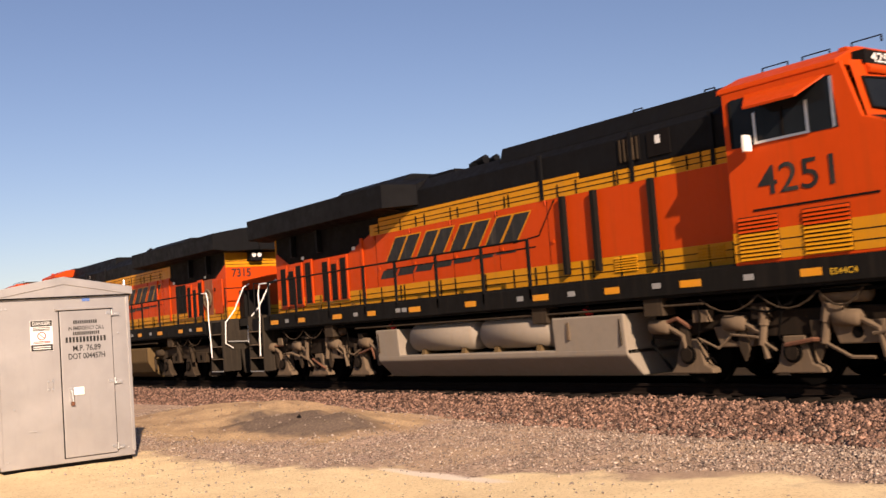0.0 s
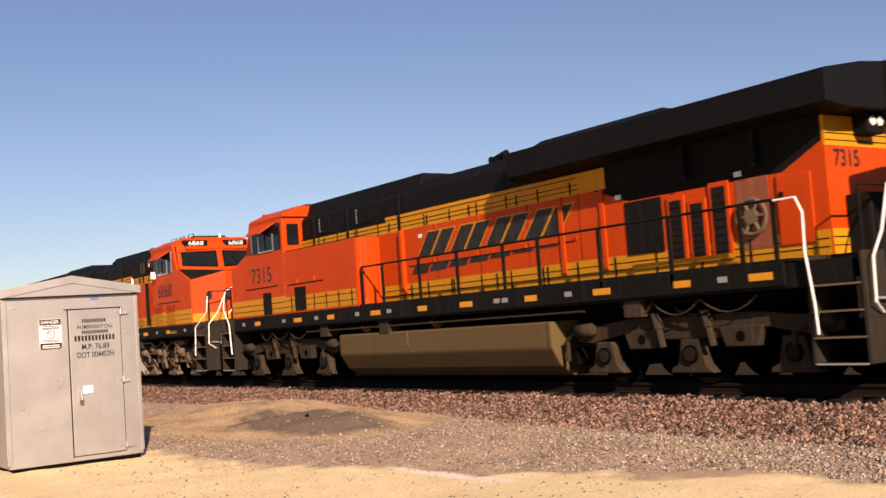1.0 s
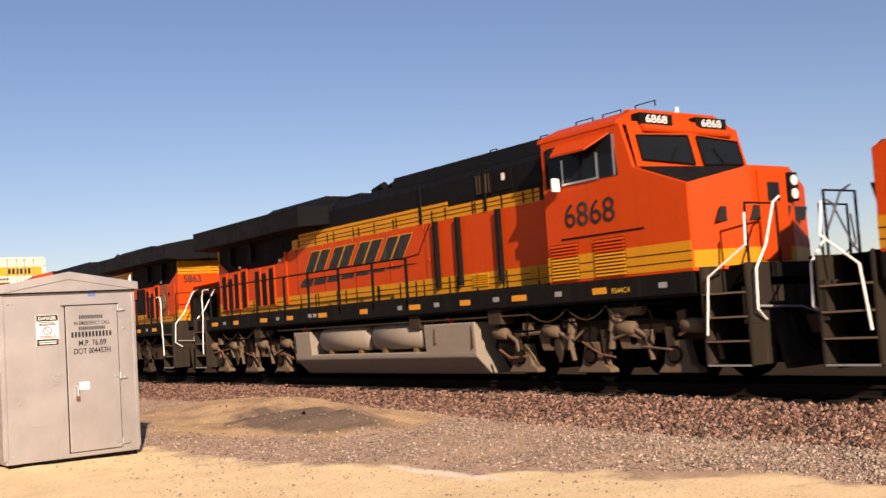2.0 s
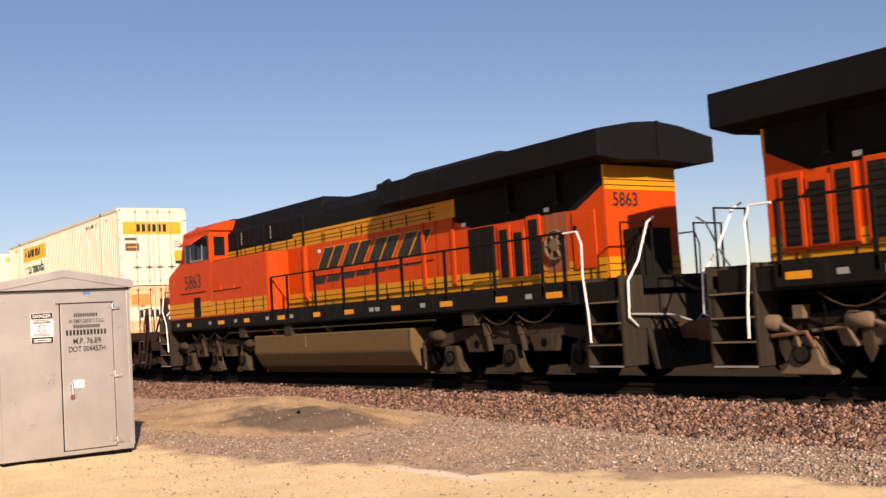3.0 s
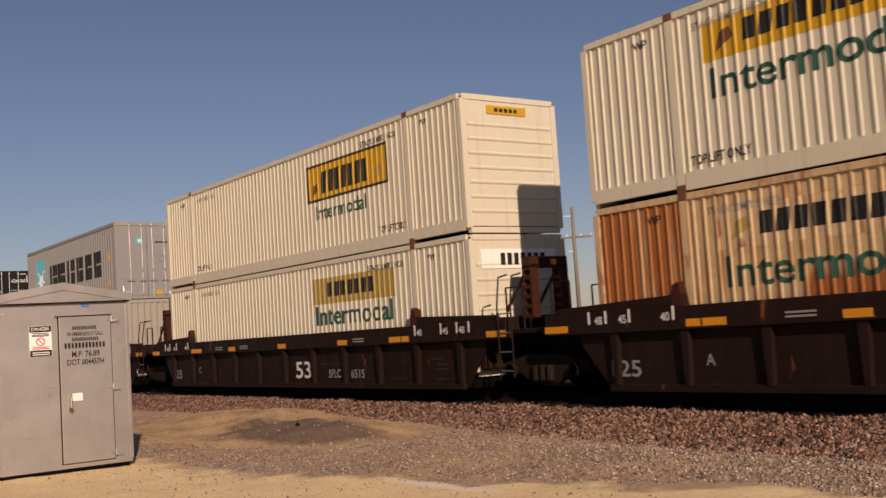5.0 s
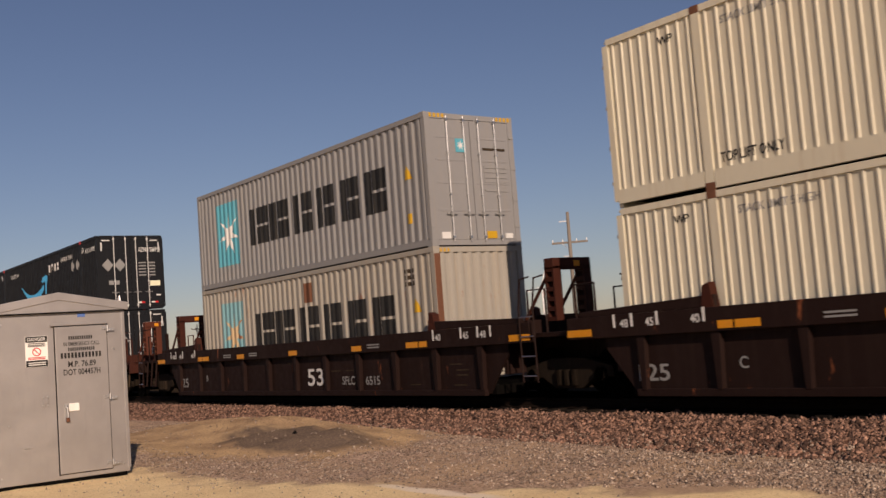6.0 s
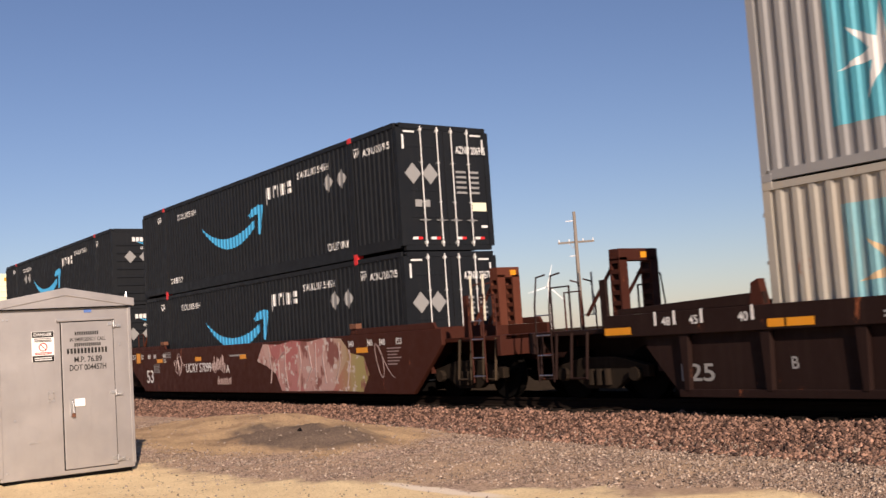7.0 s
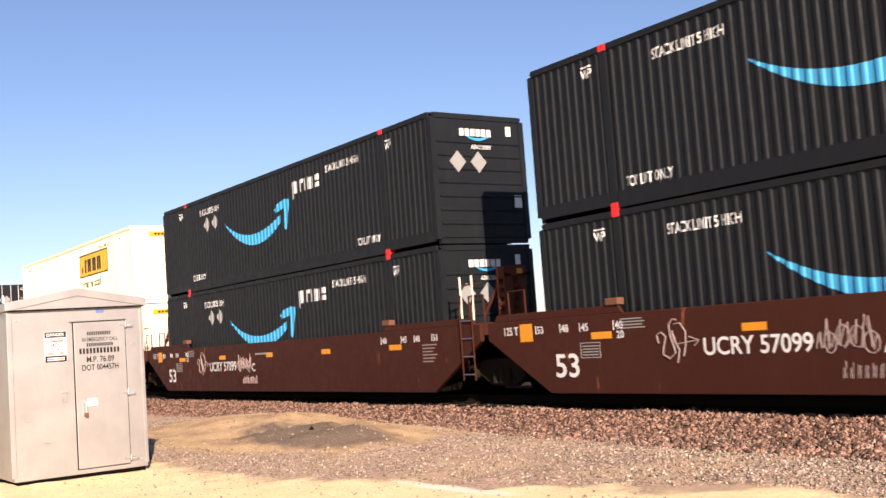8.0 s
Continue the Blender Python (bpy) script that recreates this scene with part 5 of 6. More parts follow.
def fuel_tank(loco, notched):
    outline = [(-0.9, 0.14), (0.9, 0.14), (1.20, 0.34), (1.40, 0.68), (1.40, 1.16), (-1.40, 1.16), (-1.40, 0.68), (-1.20, 0.34)] if not notched else [(-1.0, 0.16), (1.0, 0.16), (1.36, 0.52), (1.40, 1.22), (-1.40, 1.22), (-1.36, 0.52)]
    low = [(-1.0, 0.16), (1.0, 0.16), (1.36, 0.52), (1.37, 0.64), (-1.37, 0.64), (-1.36, 0.52)]
    if not notched:
        tank = part("fuel_tank", Form().prism("x", outline, -4.1, 3.7), TANK, loco, "dusty grey-brown fuel tank", bevel=0.04)
    else:
        tank = part("fuel_tank", Form().prism("x", low, -4.1, 3.7), TANK, loco, "dusty grey fuel tank cut away below air cylinders", bevel=0.03)
        tank.data.materials[0] = TANK_GREY
        part("tank_end", Form().prism("x", outline[2:5] + [(-1.36, 0.52)], -4.1, -3.2), TANK_GREY, tank, bevel=0.03)
        part("tank_end", Form().prism("x", outline[2:5] + [(-1.36, 0.52)], 1.9, 3.7), TANK_GREY, tank, bevel=0.03)
        part("core", Form().box(-3.2, 1.9, -0.6, 0.6, 0.64, 1.4), UNDER, tank)
        for s in (-1, 1):
            for a, b in ((-2.75, -0.62), (-0.25, 1.72)):
                part("air_cylinder", Form().cyl((a, s * 1.08, 1.0), (b, s * 1.08, 1.0), 0.30, 20, bulge=0.09), TANK_GREY, tank, smooth=True)
                for q in (a + 0.35, b - 0.35):
                    part("cradle", Form().prism("x", [(s * 1.3, 0.64), (s * 0.8, 0.64), (s * 0.86, 0.78), (s * 1.24, 0.82)], q - 0.06, q + 0.06), TANK, tank)
    for s in (-1, 1):
        part("sight_gauge", Form().box(0.66 if not notched else 2.3, 0.72 if not notched else 2.36, *sorted((s * 1.385, s * 1.415)), 0.82, 1.13), PALE_DUST, tank)
        for x in ((-0.3, 2.6) if not notched else (-3.7, 2.6)):
            part("filler", Form().cyl((x, s * 1.2, 1.2), (x, s * 1.3, 1.33), 0.07, 10), TANK, tank)
            part("filler_cap", Form().cyl((x + 0.12, s * 1.2, 1.22), (x + 0.12, s * 1.3, 1.36), 0.06, 10), RED, tank)
        for x in (-4.0, 3.6):
            part("tank_seam", Form().box(x - 0.01, x + 0.01, *sorted((s * 1.36, s * 1.405)), 0.70, 1.14), TRUCK, tank)
    return tank


def handrail(loco, s, xs, low=1.85, top=2.70):
    for x in xs:
        part("stanchion", Form().box(x - 0.032, x + 0.032, *sorted((s * 1.46, s * 1.50)), low - 0.25, top), SILL, loco)
    part("walkway_rail", Form().tube([(x, s * 1.48, top) for x in (xs[0], xs[-1])], 0.022), SILL, loco)


def steps(loco, x, s, out):
    """A corner stairwell: side plates, four treads and white grab rails. out: +1 at the cab end."""
    x0, x1 = x - 0.42, x + 0.42
    for a in (x0, x1):
        part("step_plate", Form().prism("y", [(a - 0.02, 0.34), (a + 0.02, 0.34), (a + 0.02, 1.85), (a - 0.02, 1.85)], *sorted((s * 0.95, s * 1.50))), STEPWELL, loco)
    part("step_back", Form().box(x0, x1, *sorted((s * 0.93, s * 0.95)), 0.4, 1.85), UNDER, loco)
    for z in (0.34, 0.70, 1.06, 1.42):
        tread = part("step_tread", Form().box(x0, x1, *sorted((s * 0.98, s * 1.50)), z - 0.015, z + 0.015), UNDER, loco)
        part("tread_edge", Form().box(x0 + 0.02, x1 - 0.02, *sorted((s * 1.50, s * 1.512)), z - 0.014, z + 0.014), DIAMOND if z == 0.34 else PALE_DUST, tread)


def grab_rails(loco, s, end):
    """White bent rails at a corner; end +1 cab end, -1 hood end."""
    e = end
    pts = [(e * 9.25, s * 1.52, 2.68), (e * 9.62, s * 1.53, 2.68), (e * 9.72, s * 1.53, 2.45), (e * 9.70, s * 1.53, 1.9), (e * 9.78, s * 1.53, 1.2), (e * 9.80, s * 1.53, 0.75)]
    if e > 0:
        pts = [(10.47, s * 1.35, 2.60), (10.49, s * 1.40, 2.12), (9.85, s * 1.53, 1.68), (9.75, s * 1.53, 0.80)]
    part("grab_rail", Form().tube(pts, 0.018), WHITE, loco, "white grab rail")
    pts = [(e * 10.52, s * 0.55, 2.85), (e * 10.55, s * 0.75, 2.75), (e * 10.62, s * 1.1, 2.1), (e * 10.66, s * 1.42, 1.75), (e * 10.66, s * 1.45, 1.15), (e * 10.60, s * 1.2, 1.0)]
    part("grab_rail", Form().tube(pts, 0.018), WHITE, loco, "white grab rail")


def locomotive(number, centre, reverse, notched):
    loco = thing("locomotive", "orange, yellow and black diesel locomotive" + (" running cab first" if not reverse else " running hood first"), "locomotive", "locomotives at the head of the train")
    view = 1 if reverse else -1          # the side with the aux cab is +y, so a reversed one shows it
    # underframe
    part("frame", Form().box(-10.35, 9.6, -1.45, 1.45, 1.42, 1.78), SILL, loco)
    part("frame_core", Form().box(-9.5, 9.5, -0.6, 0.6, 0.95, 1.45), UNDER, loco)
    for s in (-1, 1):
        sill = part("side_sill", Form().box(-9.3, 9.55, *sorted((s * 1.45, s * 1.50)), 1.46, 1.80), SILL, loco, bevel=0.01)
        part("walkway", Form().box(-9.4, 6.2, *sorted((s * 0.92, s * 1.48)), 1.80, 1.84), SILL, loco)
        for k, x in enumerate((-8.9, -7.4, -5.6, -4.05, -2.3, -0.33, 1.78, 3.6, 5.3, 7.45) if s < 0 else (-8.9, -7.4, -5.6, -3.72, -1.7, -0.13, 1.78, 3.87, 5.6, 8.0)):
            wd = 0.34 if k % 2 else 0.42
            part("reflector", Form().box(x - wd / 2, x + wd / 2, *sorted((s * 1.50, s * 1.506)), 1.56, 1.67), REFLECT, sill)
        for x in (-8.2, -4.75, -2.95, -2.7, 1.2, 2.6, 4.6, 6.4, 8.9):
            part("data_plate", Form().box(x - 0.09, x + 0.09, *sorted((s * 1.50, s * 1.505)), 1.58, 1.67), DIAMOND, sill)
        for x in (-6.2, 1.6, 4.4):
            part("junction_box", Form().box(x - 0.2, x + 0.2, *sorted((s * 1.1, s * 1.42)), 1.14, 1.44), TRUCK, loco, bevel=0.01)
        part("air_pipe", Form().tube([(-9.0, s * 1.3, 1.36), (9.0, s * 1.3, 1.34)], 0.03), UNDER, loco)
        part("air_pipe", Form().tube([(-5.0, s * 1.38, 1.30), (5.4, s * 1.38, 1.29)], 0.022), TRUCK, loco)
    if notched:
        letters("ES44C4", 0.085, pose(7.96, -1.504, 1.60, 90, 0, 0), SIGN_YELLOW, loco, 0.42)
    fuel_tank(loco, notched)
    for x in (6.83, -7.2):
        six_wheel_truck(loco, x, notched)
        if notched:
            truck_fittings(loco, x, int(number) + int(x))
    # long hood
    hood = part("hood", Form().prism("x", [(-0.90, 1.80), (0.90, 1.80), (0.90, 4.24), (0.62, 4.51), (-0.62, 4.51), (-0.90, 4.24)], -9.72, 6.2), BLACK, loco, "black-topped engine hood", bevel=0.015)
    rear = [(-0.92, 1.85), (0.92, 1.85), (0.92, 3.62), (-0.92, 3.62)]
    part("rear_panel", Form().prism("x", rear, -9.76, -9.722), ORANGE, hood, "orange hood end", bevel=0.008)
    part("rear_band", Form().box(-9.768, -9.76, -0.92, 0.92, 1.85, 2.22), YELLOW, hood)
    part("rear_band", Form().prism("x", [(-0.92, 3.42), (0.92, 3.42), (0.92, 3.86), (-0.92, 3.86)], -9.768, -9.722), YELLOW, hood)
    for z in (1.98, 2.10, 3.5, 3.60):
        part("trim_line", Form().box(-9.773, -9.768, -0.92, 0.92, z - 0.008, z + 0.008), SEAM, hood)
    letters(number, 0.24, pose(-9.77, 0.42 * view * (1 if view > 0 else -1), 3.25, 90, 0, -90), LETTER_BLACK, hood, 0.62)
    if number != "5863":
        part("rear_headlight_box", Form().box(-10.02, -9.74, -0.2, 0.2, 3.58, 3.90), BLACK, hood, bevel=0.02)
    for y in ((-0.09, 0.09) if number != "5863" else ()):
        part("headlight", Form().cyl((-10.04, y, 3.76), (-10.0, y, 3.76), 0.07, 14), LETTER_WHITE, hood, "round white headlight lens")
    part("sand_box", Form().box(-10.15, -9.77, -0.28, 0.55, 1.85, 2.7), SILL, loco, bevel=0.02)
    for s in (-1, 1):
        # paint bands as panels in order from the deck up
        aux = s > 0
        x_front = 2.35 if aux else 6.2
        part("side_band", Form().box(-9.72, x_front, *sorted((s * 0.90, s * 0.925)), 1.85, 2.22), YELLOW, hood, "yellow band with thin black lines")
        part("side_panel", Form().box(-4.8, x_front, *sorted((s * 0.90, s * 0.924)), 2.222, 3.44), ORANGE, hood, "orange side panel")
        part("side_panel", Form().prism("y", [(-9.72, 2.222), (-4.801, 2.222), (-4.801, 3.50), (-5.85, 3.14), (-9.0, 3.14), (-9.72, 3.50)], *sorted((s * 0.90, s * 0.924))), ORANGE, hood)
        part("side_band", Form().box(-4.8 if s < 0 else -5.3, 6.2, *sorted((s * 0.90, s * 0.9255)), 3.442, 3.70), YELLOW, hood)
        part("side_band", Form().box(-4.4 if s < 0 else -5.3, 2.4 if s < 0 else 2.0, *sorted((s * 0.90, s * 0.9235)), 3.701, 3.82), YELLOW, hood)
        for z in (1.97, 2.09, 3.53, 3.62, 3.74):
            seams(hood, -9.7 if z < 3 else -4.6, x_front if z < 3 else 6.2, z, s, 0.925, 0.008)
        for k in range(14):
            x = -4.4 + 0.78 * k
            part("grab_iron", Form().box(x - 0.01, x + 0.01, *sorted((s * 0.925, s * 0.945)), 1.88 if k % 2 else 3.46, 2.20 if k % 2 else 3.68), SEAM, hood)
        for x in (-4.58, -3.1, -1.55, 0.0, 1.5):
            part("door_seam", Form().box(x - 0.007, x + 0.007, *sorted((s * 0.922, s * 0.927)), 2.23, 3.43), SEAM, hood)
            part("door_latch", Form().box(x + 0.08, x + 0.14, *sorted((s * 0.924, s * 0.95)), 2.62, 2.68), ORANGE, hood)
            part("door_hinge", Form().cyl((x - 0.03, s * 0.935, 3.34), (x - 0.03, s * 0.935, 3.44), 0.014, 6), ORANGE, hood)
        # engine doors
        for k, x in enumerate((-5.2, -4.1, 1.85 if not aux else 1.3) if aux else (-5.2, 1.98, 2.80, 4.17)):
            part("door_post", Form().box(x - 0.05, x + 0.05, *sorted((s * 0.92, s * (0.96 if x < 0 else 1.02))), 2.0, 3.44), SILL if x > 0 and not aux else ORANGE, hood)
        vents = ((-6.92, 0.24, 3.0), (-7.36, 0.24, 2.9), (-7.82, 0.26, 3.1)) if aux else ((-9.3, 0.27, 3.04), (-8.85, 0.27, 2.95), (-8.43, 0.25, 3.06), (-7.9, 0.28, 3.1), (-7.0, 0.26, 3.04), (-6.55, 0.26, 2.95), (-6.1, 0.26, 3.06))
        for k, (x, wd, zt) in enumerate(vents):
            part("vent_frame", Form().box(x - wd / 2 - 0.07, x + wd / 2 + 0.07, *sorted((s * 0.92, s * 0.96)), 1.95, zt + 0.08), ORANGE, hood, bevel=0.012)
            slot = part("vent", Form().box(x - wd / 2, x + wd / 2, *sorted((s * 0.955, s * 0.968)), 2.05, zt), VENT, hood, "dark louvred vent")
            for q in range(8):
                part("louvre", Form().box(x - wd / 2 + 0.01, x + wd / 2 - 0.01, *sorted((s * 0.966, s * 0.976)), 2.08 + (zt - 2.1) / 8 * q, 2.10 + (zt - 2.1) / 8 * q), SEAM, slot)
        part("yellow_foot", Form().box(-8.05, -5.85, *sorted((s * 0.962, s * 0.966)), 1.96, 2.035), YELLOW, hood)
        if aux:
            part("brake_wheel_recess", Form().box(-8.74, -8.14, *sorted((s * 0.925, s * 0.932)), 2.05, 3.15), RUST_PANEL, hood)
            part("hand_brake_wheel", Form().tube([(-8.44 + 0.27 * math.cos(q * math.tau / 16), s * 0.99, 2.55 + 0.27 * math.sin(q * math.tau / 16)) for q in range(17)], 0.032, 6).cyl((-8.44, s * 0.93, 2.55), (-8.44, s * 1.02, 2.55), 0.12, 12), PALE_DUST, hood, "dusty hand brake wheel")
            for q in range(6):
                part("wheel_spoke", Form().tube([(-8.44, s * 0.99, 2.55), (-8.44 + 0.27 * math.cos(q * 1.047), s * 0.99, 2.55 + 0.27 * math.sin(q * 1.047))], 0.03, 6), PALE_DUST, hood)
            part("dark_panel", Form().box(-6.6, -5.75, 0.93, 0.945, 2.2, 3.12), SILL, hood, "dark louvred side panel", bevel=0.01)
        if aux:
            part("rear_door", Form().box(-9.5, -8.9, *sorted((s * 0.92, s * 0.955)), 2.05, 3.10), ORANGE, hood, bevel=0.015)
        part("latch", Form().box(-9.02, -8.96, *sorted((s * 0.955, s * 0.985)), 2.75, 2.85), SEAM, hood)
        for x in (-8.2, -5.6, -1.8, 0.6):
            part("placard", Form().box(x - 0.07, x + 0.07, *sorted((s * 0.924, s * 0.93)), 3.2, 3.28), LETTER_WHITE, hood)
        # brand mark: leaning black bars edged in yellow over a tapering row of bars, no letters
        d = 1 if s < 0 else -1               # the way it reads along x
        start = -4.15 if s < 0 else 0.72
        def leaning(u0, u1, z0, z1):
            return [(start + d * (u + 0.85 * (z - 2.77)), z) for u, z in ((u0, z0), (u1, z0), (u1, z1), (u0, z1))]
        for i in range(4):
            for u0, u1 in ((1.24 * i, 1.24 * i + 0.46), (1.24 * i + 0.535, 1.24 * i + 1.0)):
                part("brand_edge", flat(leaning(u0 - 0.035, u1 + 0.035, 2.745, 3.315), s * 0.930), YELLOW, hood)
                part("brand_block", flat(leaning(u0, u1, 2.77, 3.29), s * 0.934), LETTER_BLACK, hood)
        for k in range(7):
            z, th = 2.40 + 0.026 * k, 0.185 - 0.022 * k
            part("brand_bar", flat(leaning(0.70 * k, 0.70 * k + 0.63, z, z + th), s * 0.931), LETTER_BLACK, hood)
        if s < 0:
            # edge of the painted lozenge, yellow louvres low on the hood, and ribs across the bands
            for (xa, za), (xb_, zb_) in (((1.72, 3.42), (1.22, 2.80)), ((1.22, 2.80), (0.45, 2.74))):
                part("lozenge_line", Form().tube([(xa, -0.927, za), (xb_, -0.927, zb_)], 0.014, 6), SEAM, hood)
            for xg in (3.15, 5.02):
                for q in range(6):
                    zq = 1.94 + 0.045 * q
                    part("louvre", Form().prism("x", [(s * 0.925, zq), (s * 0.95, zq), (s * 0.925, zq + 0.035)], xg, xg + 0.55), YELLOW, hood)
        for k in range(16):
            x = -9.3 + 0.97 * k
            if x < x_front - 0.1:
                part("band_rib", Form().box(x - 0.014, x + 0.014, *sorted((s * 0.925, s * 0.938)), 1.86, 2.21), SEAM, hood)
            if x > -4.3:
                part("band_rib", Form().box(x - 0.014, x + 0.014, *sorted((s * 0.9255, s * 0.938)), 3.45, 3.70), SEAM, hood)
        seams(hood, -4.4 if s > 0 else -4.2, 1.1, 2.60, s, 0.926, 0.012)
        # radiator wing and the dark intake below it
        crown = 4.66 if notched else 4.60
        wing = part("radiator_wing", Form().prism("x", [(s * 0.01, crown), (s * 0.6, crown - 0.05), (s * 1.50, crown - 0.21), (s * 1.50, 3.92), (s * 0.95, 3.86), (s * 0.01, 3.9)], -10.25, -3.3), BLACK, loco, "black overhanging radiator housing", bevel=0.015)
        part("wing_nose", Form().add([(-3.3, s * 0.6, crown - 0.05), (-3.3, s * 1.50, crown - 0.21), (-3.3, s * 1.50, 3.92), (-3.3, s * 0.7, 3.90), (-2.75, s * 0.6, 4.52), (-2.75, s * 0.93, 4.38), (-2.75, s * 0.93, 3.93), (-2.75, s * 0.7, 3.90)], [(0, 1, 5, 4), (1, 2, 6, 5), (2, 3, 7, 6), (4, 5, 6, 7), (0, 3, 2, 1), (0, 4, 7, 3)]), BLACK, wing)
        part("intake_screen", Form().box(-9.6, -3.6, *sorted((s * 0.86, s * 0.912)), 3.05, 3.9), SEAM, hood, "dark radiator intake screen")
        for x in (-8.6, -7.2):
            part("wing_bracket", Form().prism("y", [(x - 0.05, 3.3), (x + 0.05, 3.3), (x + 0.05, 3.95), (x - 0.05, 3.95)], *sorted((s * 0.92, s * 1.06))), BLACK, wing)
        # equipment behind the cab on the upper hood
        for x, wd in (((3.70, 0.50), (4.38, 0.50)) if s < 0 else ((3.04, 0.78), (5.0, 0.62))):
            vent = part("upper_vent", Form().box(x - wd / 2, x + wd / 2, *sorted((s * 0.90, s * 0.925)), 3.80, 4.22), SEAM, hood, "dark equipment vent")
            if s < 0 and x < 4:
                for q in range(5):
                    part("vent_bar", Form().box(x - 0.21 + 0.10 * q, x - 0.18 + 0.10 * q, -0.945, -0.925, 3.82, 4.20), TRUCK, vent)
            elif s < 0:
                part("marker_plate", Form().box(x - 0.06, x + 0.04, -0.935, -0.925, 4.0, 4.14), LETTER_WHITE, vent)
            else:
                for q in range(5):
                    part("contact_strip", Form().box(x + wd / 2 - 0.16, x + wd / 2 - 0.11, 0.925, 0.935, 3.84 + 0.075 * q, 3.88 + 0.075 * q), DIAMOND, vent)
        for x in (1.4, 3.75, 5.5):
            part("hood_post", Form().box(x - 0.04, x + 0.04, *sorted((s * 0.90, s * 0.95)), 3.45, 4.3), BLACK, hood)
    part("radiator_cap", Form().prism("x", [(-0.98, 4.48), (-0.6, crown + 0.07), (0.6, crown + 0.07), (0.98, 4.48)], -6.5, -3.35), BLACK, loco)
    part("wing_post", Form().box(-10.28, -10.24, -0.03, 0.03, 4.0, 4.60), SEAM, loco)
    part("exhaust_housing", Form().box(-2.95, -1.9, -0.45, 0.45, 4.48, 4.62), BLACK, loco, bevel=0.03)
    part("roof_hatch", Form().prism("x", [(-0.76, 4.38), (-0.66, 4.69), (0.66, 4.69), (0.76, 4.38)], 0.0 if notched else 0.7, 6.12), BLACK, loco, bevel=0.015)
    horn = part("horn", Form().cyl((-1.55, -0.25, 4.66), (-1.05, -0.25, 4.68), 0.035, 8, 0.10), BLACK, loco, "black air horns on the roof")
    for y, a in ((0.0, 1), (0.25, -1)):
        part("bell", Form().cyl((-1.4, y, 4.68), (-1.4 + 0.42 * a, y, 4.70), 0.03, 8, 0.09), BLACK, horn)
    part("horn_mount", Form().box(-1.6, -1.3, -0.3, 0.3, 4.48, 4.66), BLACK, horn)
    for x in (3.6, 5.2):
        part("lifting_lug", Form().tube([(x - 0.12, -0.5, 4.66), (x - 0.1, -0.5, 4.76), (x + 0.1, -0.5, 4.76), (x + 0.12, -0.5, 4.66)], 0.015), BLACK, loco)
    # auxiliary cab on the +y side
    aux = part("auxiliary_cab", Form().prism("z", [(2.35, 0.9), (6.2, 0.9), (6.2, 1.50)] + [(2.57 - 0.22 * math.sin(q * math.pi / 12), 1.28 + 0.22 * math.cos(q * math.pi / 12)) for q in range(7)], 1.80, 3.42), ORANGE, loco, "orange equipment cabinet beside the hood", bevel=0.02)
    part("cabinet_top", Form().box(2.60, 6.2, 0.9, 1.44, 3.42, 3.45), BLACK, aux)
    part("cabinet_band", Form().box(2.58, 6.2, 1.50, 1.506, 1.85, 2.24), YELLOW, aux)
    for z in (1.98, 2.14):
        part("trim_line", Form().box(2.58, 6.2, 1.506, 1.511, z - 0.008, z + 0.008), SEAM, aux)
    for q in range(6):
        part("band_rib", Form().box(2.75 + 0.62 * q, 2.78 + 0.62 * q, 1.506, 1.516, 1.86, 2.23), SEAM, aux)
    if number == "7315":
        part("hatch", Form().box(5.06, 5.66, 1.50, 1.52, 1.86, 2.46), SILL, aux, bevel=0.01)
    part("trim_line", Form().box(4.13, 6.04, 1.50, 1.512, 2.53, 2.555), SEAM, aux)
    for x in (4.6, 5.5):
        part("latch", Form().box(x - 0.05, x + 0.05, 1.50, 1.54, 2.56, 2.68), ORANGE, aux)
    ladder_rails = Form().tube([(2.33, 1.02, 2.0), (2.33, 1.02, 3.4)], 0.015).tube([(2.33, 1.38, 2.0), (2.33, 1.38, 3.4)], 0.015)
    part("cabinet_ladder", ladder_rails, ORANGE, aux)
    # cab
    for s in (-1, 1):
        wall = part("cab_side", Form().prism("y", [(6.2, 1.80), (9.55, 1.80), (9.55, 3.18), (8.45, 3.60), (8.20, 4.40), (6.2, 4.40)], *sorted((s * 1.42, s * 1.50))), ORANGE, loco, "orange cab side", bevel=0.015)
        part("cab_band", Form().box(6.2, 9.55, *sorted((s * 1.50, s * 1.506)), 1.85, 2.28), YELLOW, wall)
        for z in (1.97, 2.12):
            part("trim_line", Form().box(6.2, 9.55, *sorted((s * 1.506, s * 1.511)), z - 0.008, z + 0.008), SEAM, wall)
        part("trim_line", Form().box(6.6, 8.6, *sorted((s * 1.50, s * 1.512)), 2.56, 2.59), SEAM, wall)
        if s < 0:
            for a, b in ((6.32, 7.0), (7.42, 8.14)):
                part("grille_frame", Form().box(a - 0.004, b + 0.004, *sorted((s * 1.506, s * 1.515)), 1.855, 2.495), BOGIE, wall)
                for q in range(11):
                    z = 1.86 + 0.058 * q
                    part("grille_slat", Form().prism("x", [(s * 1.512, z), (s * 1.54, z), (s * 1.512, z + 0.045)], a, b), ORANGE if q > 6 else YELLOW, wall)
        else:
            part("hatch", Form().box(7.02, 7.50, 1.505, 1.53, 1.83, 2.42), SILL, wall, bevel=0.008)
        win = part("side_window", Form().prism("y", [(6.32, 3.52), (8.10, 3.52), (8.04, 4.24), (6.36, 4.24)], *sorted((s * 1.49, s * 1.508))), GLASS, wall, "dark cab side windows")
